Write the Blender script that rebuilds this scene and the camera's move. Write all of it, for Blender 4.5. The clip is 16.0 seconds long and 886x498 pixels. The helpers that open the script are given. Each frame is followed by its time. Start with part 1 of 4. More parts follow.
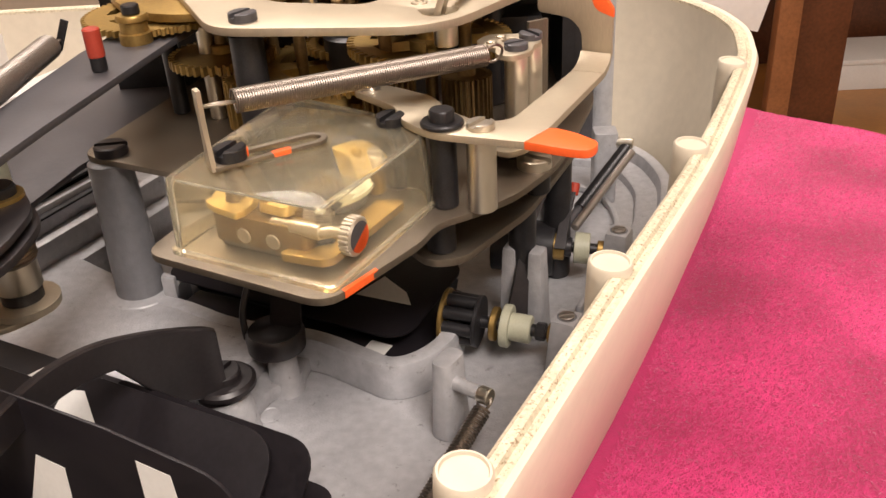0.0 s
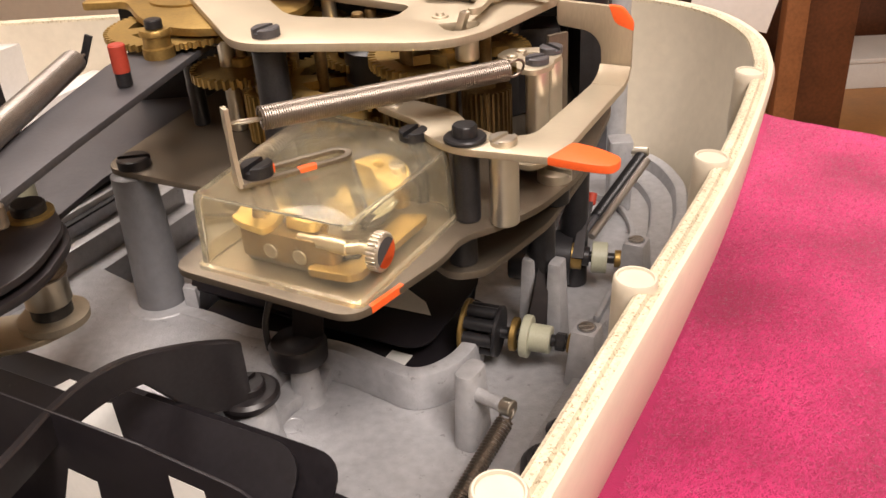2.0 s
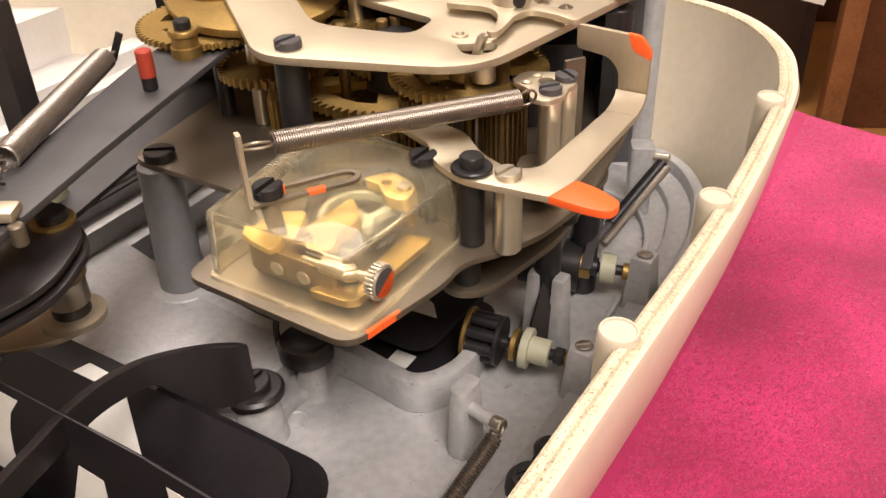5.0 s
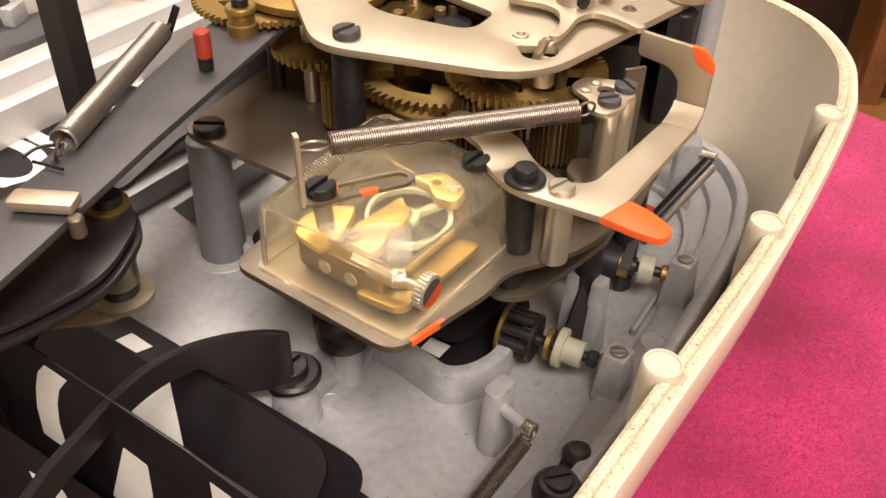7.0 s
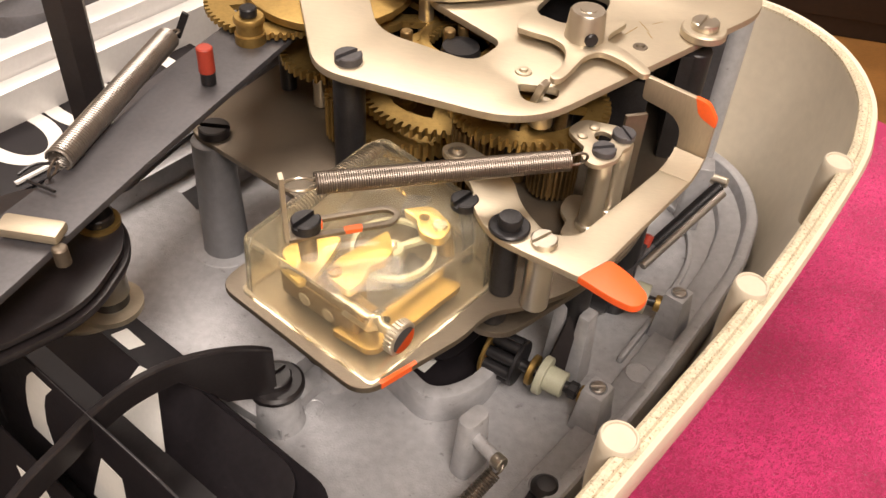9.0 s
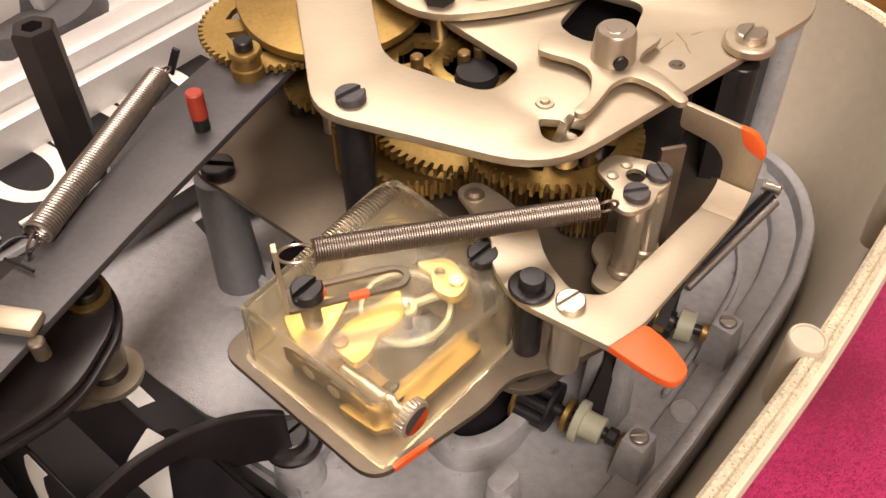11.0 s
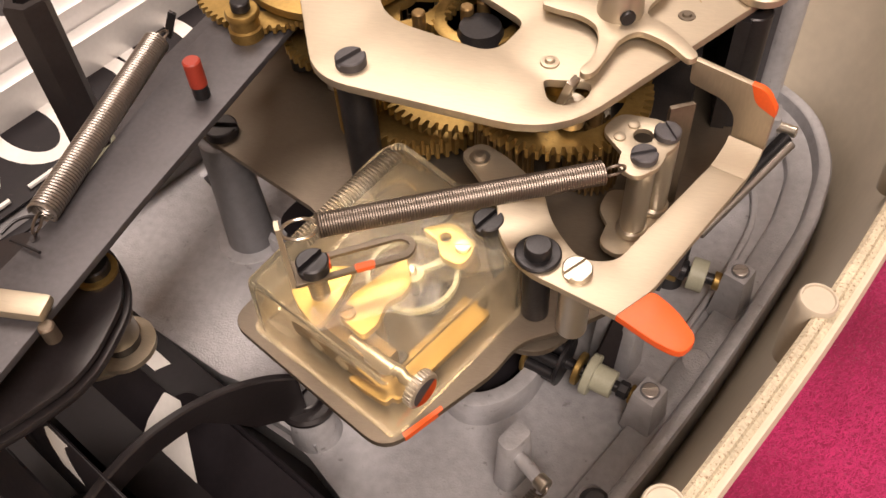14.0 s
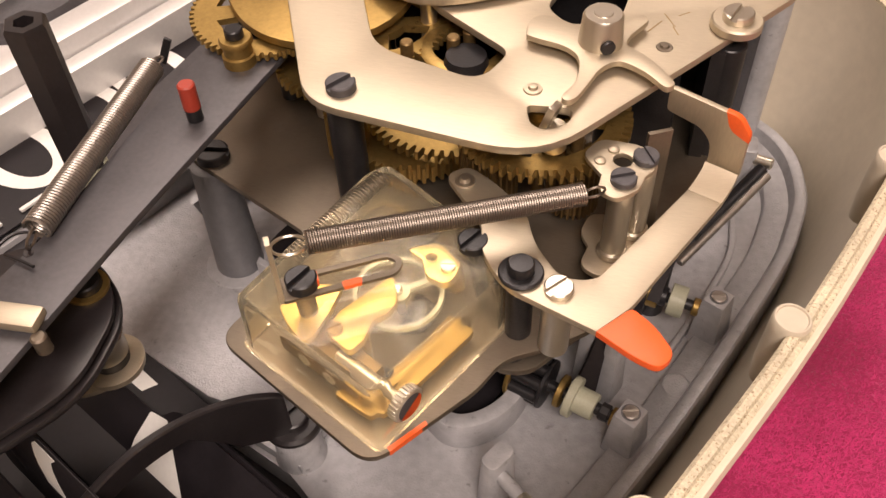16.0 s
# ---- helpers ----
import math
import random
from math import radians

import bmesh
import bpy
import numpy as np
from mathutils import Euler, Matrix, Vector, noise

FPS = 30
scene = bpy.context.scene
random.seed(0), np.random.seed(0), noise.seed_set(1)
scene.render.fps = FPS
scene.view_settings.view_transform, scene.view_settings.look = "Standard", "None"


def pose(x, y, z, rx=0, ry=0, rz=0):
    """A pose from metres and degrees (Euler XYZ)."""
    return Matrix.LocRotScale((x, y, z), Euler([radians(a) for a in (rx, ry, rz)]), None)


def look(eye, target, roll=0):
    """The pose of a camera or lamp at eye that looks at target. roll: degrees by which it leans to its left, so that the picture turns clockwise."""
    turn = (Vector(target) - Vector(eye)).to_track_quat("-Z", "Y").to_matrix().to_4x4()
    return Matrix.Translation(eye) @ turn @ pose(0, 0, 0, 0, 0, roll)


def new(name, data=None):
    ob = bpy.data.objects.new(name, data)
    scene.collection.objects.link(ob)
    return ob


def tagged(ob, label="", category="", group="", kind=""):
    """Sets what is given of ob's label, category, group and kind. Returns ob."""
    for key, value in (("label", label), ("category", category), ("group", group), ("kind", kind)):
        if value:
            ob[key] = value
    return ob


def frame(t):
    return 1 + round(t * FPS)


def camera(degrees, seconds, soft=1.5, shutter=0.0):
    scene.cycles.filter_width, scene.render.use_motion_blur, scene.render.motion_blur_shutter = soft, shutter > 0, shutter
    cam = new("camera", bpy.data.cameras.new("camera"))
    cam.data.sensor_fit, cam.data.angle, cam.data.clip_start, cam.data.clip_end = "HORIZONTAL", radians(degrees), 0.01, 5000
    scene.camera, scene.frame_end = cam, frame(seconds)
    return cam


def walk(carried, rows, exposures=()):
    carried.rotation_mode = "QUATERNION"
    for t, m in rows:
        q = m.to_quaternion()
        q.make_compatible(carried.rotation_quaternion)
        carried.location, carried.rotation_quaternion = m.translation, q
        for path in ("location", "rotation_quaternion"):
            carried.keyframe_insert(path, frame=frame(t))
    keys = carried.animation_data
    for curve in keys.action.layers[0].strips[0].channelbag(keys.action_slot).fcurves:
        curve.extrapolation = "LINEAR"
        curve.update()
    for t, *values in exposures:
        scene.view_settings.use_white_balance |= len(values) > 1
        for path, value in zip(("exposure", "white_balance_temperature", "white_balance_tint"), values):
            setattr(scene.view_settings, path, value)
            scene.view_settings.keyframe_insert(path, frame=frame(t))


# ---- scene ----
cam = camera(52.8, 16.0)
PATH = [
    (0, (0.0135, 0.00181, 0.17679), (-0.01877, 0.86961, -0.31907), -3.35),
    (0.5, (0.01456, 0.00022, 0.17726), (-0.01712, 0.86803, -0.31861), -3.4),
    (1, (0.01213, 0.00339, 0.1774), (-0.0203, 0.87137, -0.31814), -3.47),
    (1.5, (0.01175, 0.00472, 0.17564), (-0.02064, 0.87217, -0.32085), -3.53),
    (2, (0.00883, 0.00166, 0.18179), (-0.02887, 0.86856, -0.31525), -3.67),
    (2.5, (0.00878, -0.00101, 0.18784), (-0.03016, 0.86471, -0.31116), -3.54),
    (3, (0.01138, -0.00257, 0.19262), (-0.03013, 0.86004, -0.31154), -3.4),
    (3.5, (0.01391, -0.00572, 0.19949), (-0.03844, 0.85116, -0.31336), -3.5),
    (3.7, (0.01381, -0.0041, 0.19891), (-0.0468, 0.8449, -0.326), -3.34),
    (5.8, (0.02368, 0.01082, 0.21236), (-0.07314, 0.82182, -0.36462), -1.09),
    (6, (0.02203, 0.01103, 0.21361), (-0.0786, 0.8144, -0.37331), -0.93),
    (6.5, (0.01659, 0.01657, 0.21874), (-0.09031, 0.80797, -0.38314), -0.24),
    (7, (0.01131, 0.01798, 0.22266), (-0.08923, 0.79915, -0.39351), 1.48),
    (7.5, (0.01355, 0.02619, 0.22906), (-0.0879, 0.80305, -0.39239), 1.97),
    (8, (0.01753, 0.02962, 0.2379), (-0.0891, 0.79956, -0.39126), 1.92),
    (8.5, (0.01513, 0.03327, 0.24038), (-0.1079, 0.77356, -0.42055), 3.15),
    (9, (0.0231, 0.03783, 0.2478), (-0.11108, 0.7622, -0.42842), 3.98),
    (9.5, (0.02101, 0.04807, 0.24714), (-0.13493, 0.75752, -0.44015), 2.15),
    (10, (0.0233, 0.06192, 0.24768), (-0.14465, 0.75124, -0.45704), 0.87),
    (10.2, (0.02267, 0.06635, 0.24822), (-0.14747, 0.75362, -0.45798), 0.38),
    (12.3, (0.02674, 0.08001, 0.26076), (-0.16063, 0.71199, -0.49124), -2.83),
    (12.5, (0.02666, 0.08141, 0.26187), (-0.15964, 0.70758, -0.49523), -2.75),
    (13, (0.02733, 0.08516, 0.2671), (-0.16649, 0.70476, -0.49351), -3.63),
    (13.5, (0.02935, 0.08865, 0.26915), (-0.16322, 0.68887, -0.50716), -4.59),
    (14, (0.025, 0.08688, 0.2595), (-0.16244, 0.68654, -0.51849), -4.25),
    (14.5, (0.02298, 0.08623, 0.25941), (-0.15852, 0.69308, -0.51441), -3.23),
    (15, (0.02518, 0.08072, 0.2698), (-0.16314, 0.69195, -0.49892), -3.84),
    (15.5, (0.02651, 0.08337, 0.25828), (-0.15575, 0.70406, -0.50431), -3.39),
    (16, (0.0271, 0.07856, 0.26016), (-0.15224, 0.71819, -0.4873), -2.53),
]
walk(cam, [(t, look(eye, target, roll)) for t, eye, target, roll in PATH],
     [(0, 0.0, 6550, 14), (3.5, 0.06, 6550, 13), (6, -0.06, 6700, 12), (9, -0.15, 6750, 13), (12.5, -0.46, 7000, 19), (16, -0.47, 7000, 20)])

# ---- world and light ----
world = bpy.data.worlds.new("room_air")
scene.world = world
world.use_nodes = True
world.node_tree.nodes["Background"].inputs[0].default_value = (1.0, 0.9, 0.78, 1)
world.node_tree.nodes["Background"].inputs[1].default_value = 0.12


def area(name, eye, target, size, watts, colour):
    lamp = bpy.data.lights.new(name, "AREA")
    lamp.shape, lamp.size, lamp.energy, lamp.color = "DISK", size, watts, colour
    ob = new(name, lamp)
    ob.matrix_world = look(eye, target)
    return ob


area("ceiling_lamp_light", (-0.3, 0.8, 1.7), (-0.02, 0.25, 0), 1.3, 60, (1.0, 0.91, 0.82))
# unseen fill light, added in front to brighten the tray floor and near side
area("front_fill_light", (0.4, -0.8, 1.6), (0, 0.25, 0), 0.9, 62, (1.0, 0.905, 0.82))


# ---- materials ----
def material(name, colour, rough=0.5, metal=0.0, var=0.15, scale=60.0, bump=0.0, bump_scale=400.0, spots=None, spot_scale=250.0, spot_at=0.62, brushed=None, coat=0.0, spec=0.5):
    """A surface with broad stains, fine grain and slight relief. Scales are in cycles a metre."""
    m = bpy.data.materials.new(name)
    m.use_nodes = True
    n, l = m.node_tree.nodes, m.node_tree.links
    b = n["Principled BSDF"]
    b.inputs["Roughness"].default_value, b.inputs["Metallic"].default_value = rough, metal
    b.inputs["Coat Weight"].default_value = coat
    b.inputs["Specular IOR Level"].default_value = spec
    tc = n.new("ShaderNodeTexCoord")
    mp = n.new("ShaderNodeMapping")
    l.new(tc.outputs["Object"], mp.inputs[0])
    if brushed:
        mp.inputs["Rotation"].default_value = (0, 0, radians(brushed[0]))
        mp.inputs["Scale"].default_value = (1, brushed[1], 1)
    n1 = n.new("ShaderNodeTexNoise")
    n1.inputs["Scale"].default_value, n1.inputs["Detail"].default_value = scale, 5
    l.new(tc.outputs["Object"], n1.inputs["Vector"])
    n2 = n.new("ShaderNodeTexNoise")
    n2.inputs["Scale"].default_value, n2.inputs["Detail"].default_value = scale * 9, 3
    l.new(mp.outputs[0], n2.inputs["Vector"])
    mix = n.new("ShaderNodeMath")
    mix.operation = "MULTIPLY_ADD"
    l.new(n2.outputs[0], mix.inputs[0])
    mix.inputs[1].default_value = 0.5
    half = n.new("ShaderNodeMath")
    half.operation = "MULTIPLY"
    half.inputs[1].default_value = 0.5
    l.new(n1.outputs[0], half.inputs[0])
    l.new(half.outputs[0], mix.inputs[2])
    ramp = n.new("ShaderNodeValToRGB")
    ramp.color_ramp.elements[0].position, ramp.color_ramp.elements[1].position = 0.3, 0.7
    ramp.color_ramp.elements[0].color = (*[max(0, c * (1 - var)) for c in colour], 1)
    ramp.color_ramp.elements[1].color = (*[min(1, c * (1 + var)) for c in colour], 1)
    l.new(mix.outputs[0], ramp.inputs[0])
    out = ramp.outputs[0]
    if spots:
        n3 = n.new("ShaderNodeTexNoise")
        n3.inputs["Scale"].default_value, n3.inputs["Detail"].default_value, n3.inputs["Roughness"].default_value = spot_scale, 6, 0.7
        l.new(tc.outputs["Object"], n3.inputs["Vector"])
        sr = n.new("ShaderNodeValToRGB")
        sr.color_ramp.elements[0].position, sr.color_ramp.elements[1].position = spot_at, spot_at + 0.08
        l.new(n3.outputs[0], sr.inputs[0])
        mx = n.new("ShaderNodeMixRGB")
        l.new(sr.outputs[0], mx.inputs[0])
        l.new(out, mx.inputs[1])
        mx.inputs[2].default_value = (*spots, 1)
        out = mx.outputs[0]
    l.new(out, b.inputs["Base Color"])
    rr = n.new("ShaderNodeMapRange")
    rr.inputs["To Min"].default_value, rr.inputs["To Max"].default_value = max(0.03, rough * 0.75), min(1, rough * 1.3)
    l.new(mix.outputs[0], rr.inputs["Value"])
    l.new(rr.outputs[0], b.inputs["Roughness"])
    if bump:
        nb = n.new("ShaderNodeTexNoise")
        nb.inputs["Scale"].default_value, nb.inputs["Detail"].default_value = bump_scale, 4
        l.new(mp.outputs[0], nb.inputs["Vector"])
        bp = n.new("ShaderNodeBump")
        bp.inputs["Strength"].default_value, bp.inputs["Distance"].default_value = bump, 0.0005
        l.new(nb.outputs[0], bp.inputs["Height"])
        l.new(bp.outputs[0], b.inputs["Normal"])
    return m


NICKEL = material("nickel_plate", (0.54, 0.475, 0.365), 0.48, 0.85, 0.12, 40, 0.12, 900, spots=(0.55, 0.475, 0.365), spot_scale=120, spot_at=0.60, brushed=(30, 12))
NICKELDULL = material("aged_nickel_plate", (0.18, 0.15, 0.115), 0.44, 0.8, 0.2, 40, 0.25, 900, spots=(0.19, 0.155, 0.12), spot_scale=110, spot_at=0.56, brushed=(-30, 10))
BRASSDARK = material("tarnished_brass", (0.20, 0.13, 0.055), 0.45, 0.75, 0.3, 120, 0.1, 900)
STEEL = material("bright_steel", (0.63, 0.585, 0.50), 0.32, 0.95, 0.05, 25)
SPRING = material("spring_wire", (0.24, 0.205, 0.175), 0.40, 0.95, 0.2, 200)
STEELDULL = material("dull_steel_wire", (0.36, 0.33, 0.30), 0.38, 0.9, 0.15, 200)
BRASS = material("old_brass", (0.34, 0.225, 0.075), 0.44, 0.85, 0.25, 90, 0.1, 900, spots=(0.18, 0.11, 0.04), spot_scale=160, spot_at=0.64)
GILT = material("gilt_brass", (0.66, 0.48, 0.17), 0.38, 0.75, 0.12, 120, 0.05, 900)
BLUED = material("blackened_steel", (0.022, 0.021, 0.023), 0.36, 0.35, 0.4, 200, 0.1, 900)
BLACK = material("black_lacquer", (0.016, 0.013, 0.014), 0.38, 0.0, 0.4, 90, 0.06, 700, spots=(0.06, 0.045, 0.035), spot_scale=220, spot_at=0.72)
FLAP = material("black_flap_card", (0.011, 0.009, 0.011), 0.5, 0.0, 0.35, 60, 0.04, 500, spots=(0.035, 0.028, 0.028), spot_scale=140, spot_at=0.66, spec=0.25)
WHITE = material("white_flap_paint", (0.74, 0.73, 0.70), 0.5, 0.0, 0.06, 70, 0.04, 600, spots=(0.45, 0.42, 0.38), spot_scale=300, spot_at=0.72)
ARMGREY = material("dark_grey_plate", (0.075, 0.072, 0.078), 0.45, 0.3, 0.25, 70, 0.08, 900, spots=(0.13, 0.12, 0.12), spot_scale=260, spot_at=0.68)
CAST = material("grey_cast_metal", (0.40, 0.40, 0.415), 0.34, 0.22, 0.2, 35, 0.4, 1300, spots=(0.24, 0.235, 0.235), spot_scale=260, spot_at=0.62)
# CAST darkened: shade on the front pillar and in counterbores is in this colour
CASTSHADE = material("shaded_grey_casting", (0.17, 0.17, 0.18), 0.42, 0.3, 0.16, 35, 0.3, 1300)
CREAM = material("cream_enamel", (0.66, 0.60, 0.47), 0.40, 0.0, 0.06, 30, 0.10, 500, spots=(0.30, 0.24, 0.15), spot_scale=330, spot_at=0.68)
CREAMIN = material("cream_paint_inside", (0.56, 0.50, 0.40), 0.42, 0.0, 0.08, 25, 0.10, 700)
BUFF = material("bare_casting_rim", (0.57, 0.505, 0.37), 0.5, 0.0, 0.32, 120, 0.8, 500, spots=(0.24, 0.16, 0.09), spot_scale=1100, spot_at=0.55)
ORANGE = material("orange_paint", (0.85, 0.12, 0.02), 0.45, 0.0, 0.08, 120, 0.1, 500)
REDPL = material("red_sleeve", (0.34, 0.040, 0.022), 0.45, 0.0, 0.15, 200, 0.1, 500)
NYLON = material("ivory_nylon", (0.36, 0.36, 0.27), 0.45, 0.0, 0.1, 150)
RAIL = material("aluminium_extrusion", (0.72, 0.71, 0.70), 0.42, 0.5, 0.06, 60, 0.05, 900)
WOODM = material("dark_brown_wood", (0.10, 0.035, 0.015), 0.4, 0.0, 0.45, 14, 0.1, 100, brushed=(0, 8))
WOODDARK = material("almost_black_wood", (0.022, 0.012, 0.008), 0.5, 0.0, 0.4, 10)
WOODLIGHT = material("mid_brown_wood", (0.24, 0.10, 0.04), 0.45, 0.0, 0.35, 14, 0.1, 100, brushed=(0, 8))
PARQUET = material("parquet_wood", (0.42, 0.20, 0.06), 0.4, 0.0, 0.3, 9, 0.05, 60, brushed=(35, 8))
PAPER = material("white_paper", (0.75, 0.75, 0.74), 0.7, 0.0, 0.05, 20)
PLASTER = material("cream_plaster", (0.74, 0.68, 0.58), 0.8, 0.0, 0.06, 5, 0.1, 60)
TABLE = material("table_wood", (0.16, 0.07, 0.03), 0.4, 0.0, 0.3, 15)


def towel_material():
    m = material("pink_terry_pile", (0.36, 0.014, 0.090), 0.95, 0.0, 0.15, 60, 0.35, 1500)
    b = m.node_tree.nodes["Principled BSDF"]
    b.inputs["Sheen Weight"].default_value = 0.6
    b.inputs["Sheen Tint"].default_value = (1.0, 0.35, 0.55, 1)
    return m


TOWEL = towel_material()


def tuft_material():
    """Single tufts of the towel, each with its own depth of pink."""
    m = bpy.data.materials.new("pink_tuft")
    m.use_nodes = True
    n, l = m.node_tree.nodes, m.node_tree.links
    b = n["Principled BSDF"]
    b.inputs["Roughness"].default_value = 0.9
    b.inputs["Sheen Weight"].default_value = 0.75
    geo, tc = n.new("ShaderNodeNewGeometry"), n.new("ShaderNodeTexCoord")
    ns = n.new("ShaderNodeTexNoise")
    ns.inputs["Scale"].default_value, ns.inputs["Detail"].default_value = 17, 5
    l.new(tc.outputs["Object"], ns.inputs["Vector"])
    ad = n.new("ShaderNodeMath")
    ad.operation = "MULTIPLY_ADD"
    ad.inputs[1].default_value = 0.2
    l.new(geo.outputs["Random Per Island"], ad.inputs[0])
    l.new(ns.outputs[0], ad.inputs[2])
    ramp = n.new("ShaderNodeValToRGB")
    ramp.color_ramp.elements[0].position, ramp.color_ramp.elements[1].position = 0.44, 0.80
    ramp.color_ramp.elements[0].color, ramp.color_ramp.elements[1].color = (0.28, 0.008, 0.064, 1), (0.66, 0.033, 0.190, 1)
    l.new(ad.outputs[0], ramp.inputs[0])
    l.new(ramp.outputs[0], b.inputs["Base Color"])
    return m


TUFT = tuft_material()


def clear_material():
    m = bpy.data.materials.new("yellowed_clear_acrylic")
    m.use_nodes = True
    n, l = m.node_tree.nodes, m.node_tree.links
    b = n["Principled BSDF"]
    b.inputs["Base Color"].default_value = (0.94, 0.87, 0.69, 1)
    b.inputs["Transmission Weight"].default_value = 0.955
    b.inputs["IOR"].default_value = 1.28
    tc = n.new("ShaderNodeTexCoord")
    ns = n.new("ShaderNodeTexNoise")
    ns.inputs["Scale"].default_value, ns.inputs["Detail"].default_value = 220, 6
    l.new(tc.outputs["Object"], ns.inputs["Vector"])
    mr = n.new("ShaderNodeMapRange")
    mr.inputs["From Min"].default_value, mr.inputs["From Max"].default_value = 0.45, 0.7
    mr.inputs["To Min"].default_value, mr.inputs["To Max"].default_value = 0.04, 0.17
    l.new(ns.outputs[0], mr.inputs["Value"])
    l.new(mr.outputs[0], b.inputs["Roughness"])
    return m


CLEAR = clear_material()

# ---- building helpers; lengths below are in millimetres ----
MM = 0.001


def thing(name, x=0, y=0, z=0, label="", category="", group="", kind=""):
    ob = new(name)
    ob.empty_display_size = 0.01
    ob.location = (x * MM, y * MM, z * MM)
    return tagged(ob, label, category, group, kind)


def part(name, bm, mat, parent=None, label="", smooth=40):
    """Links a bmesh, given in millimetres of the place, as one mesh object under parent."""
    me = bpy.data.meshes.new(name)
    bmesh.ops.recalc_face_normals(bm, faces=bm.faces)
    bmesh.ops.scale(bm, vec=(MM, MM, MM), verts=bm.verts)
    origin = Vector((0, 0, 0))
    if parent is not None:
        p = parent
        while p is not None:
            origin += p.location
            p = p.parent
        bmesh.ops.translate(bm, vec=-origin, verts=bm.verts)
    for face in bm.faces:
        face.smooth = True
    for e in bm.edges:
        if len(e.link_faces) == 2 and e.calc_face_angle(0) > radians(smooth):
            e.smooth = False
    bm.to_mesh(me)
    bm.free()
    me.materials.append(mat)
    ob = new(name, me)
    if parent is not None:
        ob.parent = parent
    if label:
        ob["label"] = label
    return ob


def rounded(pts):
    """A closed outline; a corner given as (x, y, r) is rounded."""
    out, n = [], len(pts)
    for i, p in enumerate(pts):
        c = Vector(p[:2])
        r = p[2] if len(p) > 2 else 0
        if not r:
            out.append(c)
            continue
        a, b = (Vector(pts[i - 1][:2]) - c), (Vector(pts[(i + 1) % n][:2]) - c)
        r = min(r, 0.45 * a.length, 0.45 * b.length)
        s, e = c + a.normalized() * r, c + b.normalized() * r
        for k in range(7):
            t = k / 6
            out.append((1 - t) ** 2 * s + 2 * t * (1 - t) * c + t * t * e)
    return out


def plate(outline, z0, z1, holes=(), bevel=0.3, bm=None):
    """A flat sheet with rounded edges and holes through it."""
    own = bmesh.new()
    edges = []
    for loop in (outline, *holes):
        vs = [own.verts.new((p[0], p[1], z1)) for p in rounded(loop)]
        edges += [own.edges.new((vs[i - 1], vs[i])) for i in range(len(vs))]
    bmesh.ops.triangle_fill(own, edges=edges, use_beauty=True, use_dissolve=False)
    top = list(own.faces)
    ext = bmesh.ops.extrude_face_region(own, geom=top)
    bmesh.ops.translate(own, vec=(0, 0, z0 - z1), verts=[v for v in ext["geom"] if isinstance(v, bmesh.types.BMVert)])
    bmesh.ops.recalc_face_normals(own, faces=own.faces)
    if bevel:
        sharp = [e for e in own.edges if len(e.link_faces) == 2 and e.calc_face_angle(0) > 1.2 and abs(e.verts[0].co.z - e.verts[1].co.z) < 1e-6]
        bmesh.ops.bevel(own, geom=sharp, offset=bevel, segments=2, affect="EDGES", profile=0.6)
    return merge(bm, own)


def merge(bm, own):
    if bm is None:
        return own
    me = bpy.data.meshes.new("tmp")
    own.to_mesh(me)
    own.free()
    bm.from_mesh(me)
    bpy.data.meshes.remove(me)
    return bm


def lathe(profile, n=28, bm=None, at=None, m=None):
    """A turned body: (radius, height) pairs, along z, then placed at a point or by a matrix."""
    own = bmesh.new()
    rings = []
    for r, z in profile:
        if r <= 1e-6:
            rings.append([own.verts.new((0, 0, z))])
        else:
            rings.append([own.verts.new((r * math.cos(2 * math.pi * k / n), r * math.sin(2 * math.pi * k / n), z)) for k in range(n)])
    for a, b in zip(rings, rings[1:]):
        for k in range(n):
            j = (k + 1) % n
            if len(a) == 1 and len(b) > 1:
                own.faces.new((a[0], b[k], b[j]))
            elif len(b) == 1 and len(a) > 1:
                own.faces.new((a[k], a[j], b[0]))
            elif len(a) > 1:
                own.faces.new((a[k], a[j], b[j], b[k]))
    for ring in (rings[0], rings[-1]):
        if len(ring) > 1:
            own.faces.new(ring)
    if m is not None:
        bmesh.ops.transform(own, matrix=m, verts=own.verts)
    if at is not None:
        bmesh.ops.translate(own, vec=at, verts=own.verts)
    return merge(bm, own)


def rod(x, y, z0, z1, r, r1=None, ch=0.4, n=24, bm=None):
    r1 = r if r1 is None else r1
    return lathe([(max(r - ch, 0.01), z0), (r, z0 + ch), (r1, z1 - ch), (max(r1 - ch, 0.01), z1)], n, bm, (x, y, 0))


def along(a, b):
    """The matrix that lays the z axis from a towards b, with its origin at a."""
    a, b = Vector(a), Vector(b)
    return Matrix.Translation(a) @ (b - a).to_track_quat("Z", "Y").to_matrix().to_4x4()


def bar(a, b, r, r1=None, ch=0.3, n=18, bm=None):
    """A round bar from a to b."""
    r1 = r if r1 is None else r1
    h = (Vector(b) - Vector(a)).length
    return lathe([(max(r - ch, 0.01), 0), (r, ch), (r1, h - ch), (max(r1 - ch, 0.01), h)], n, bm, None, along(a, b))


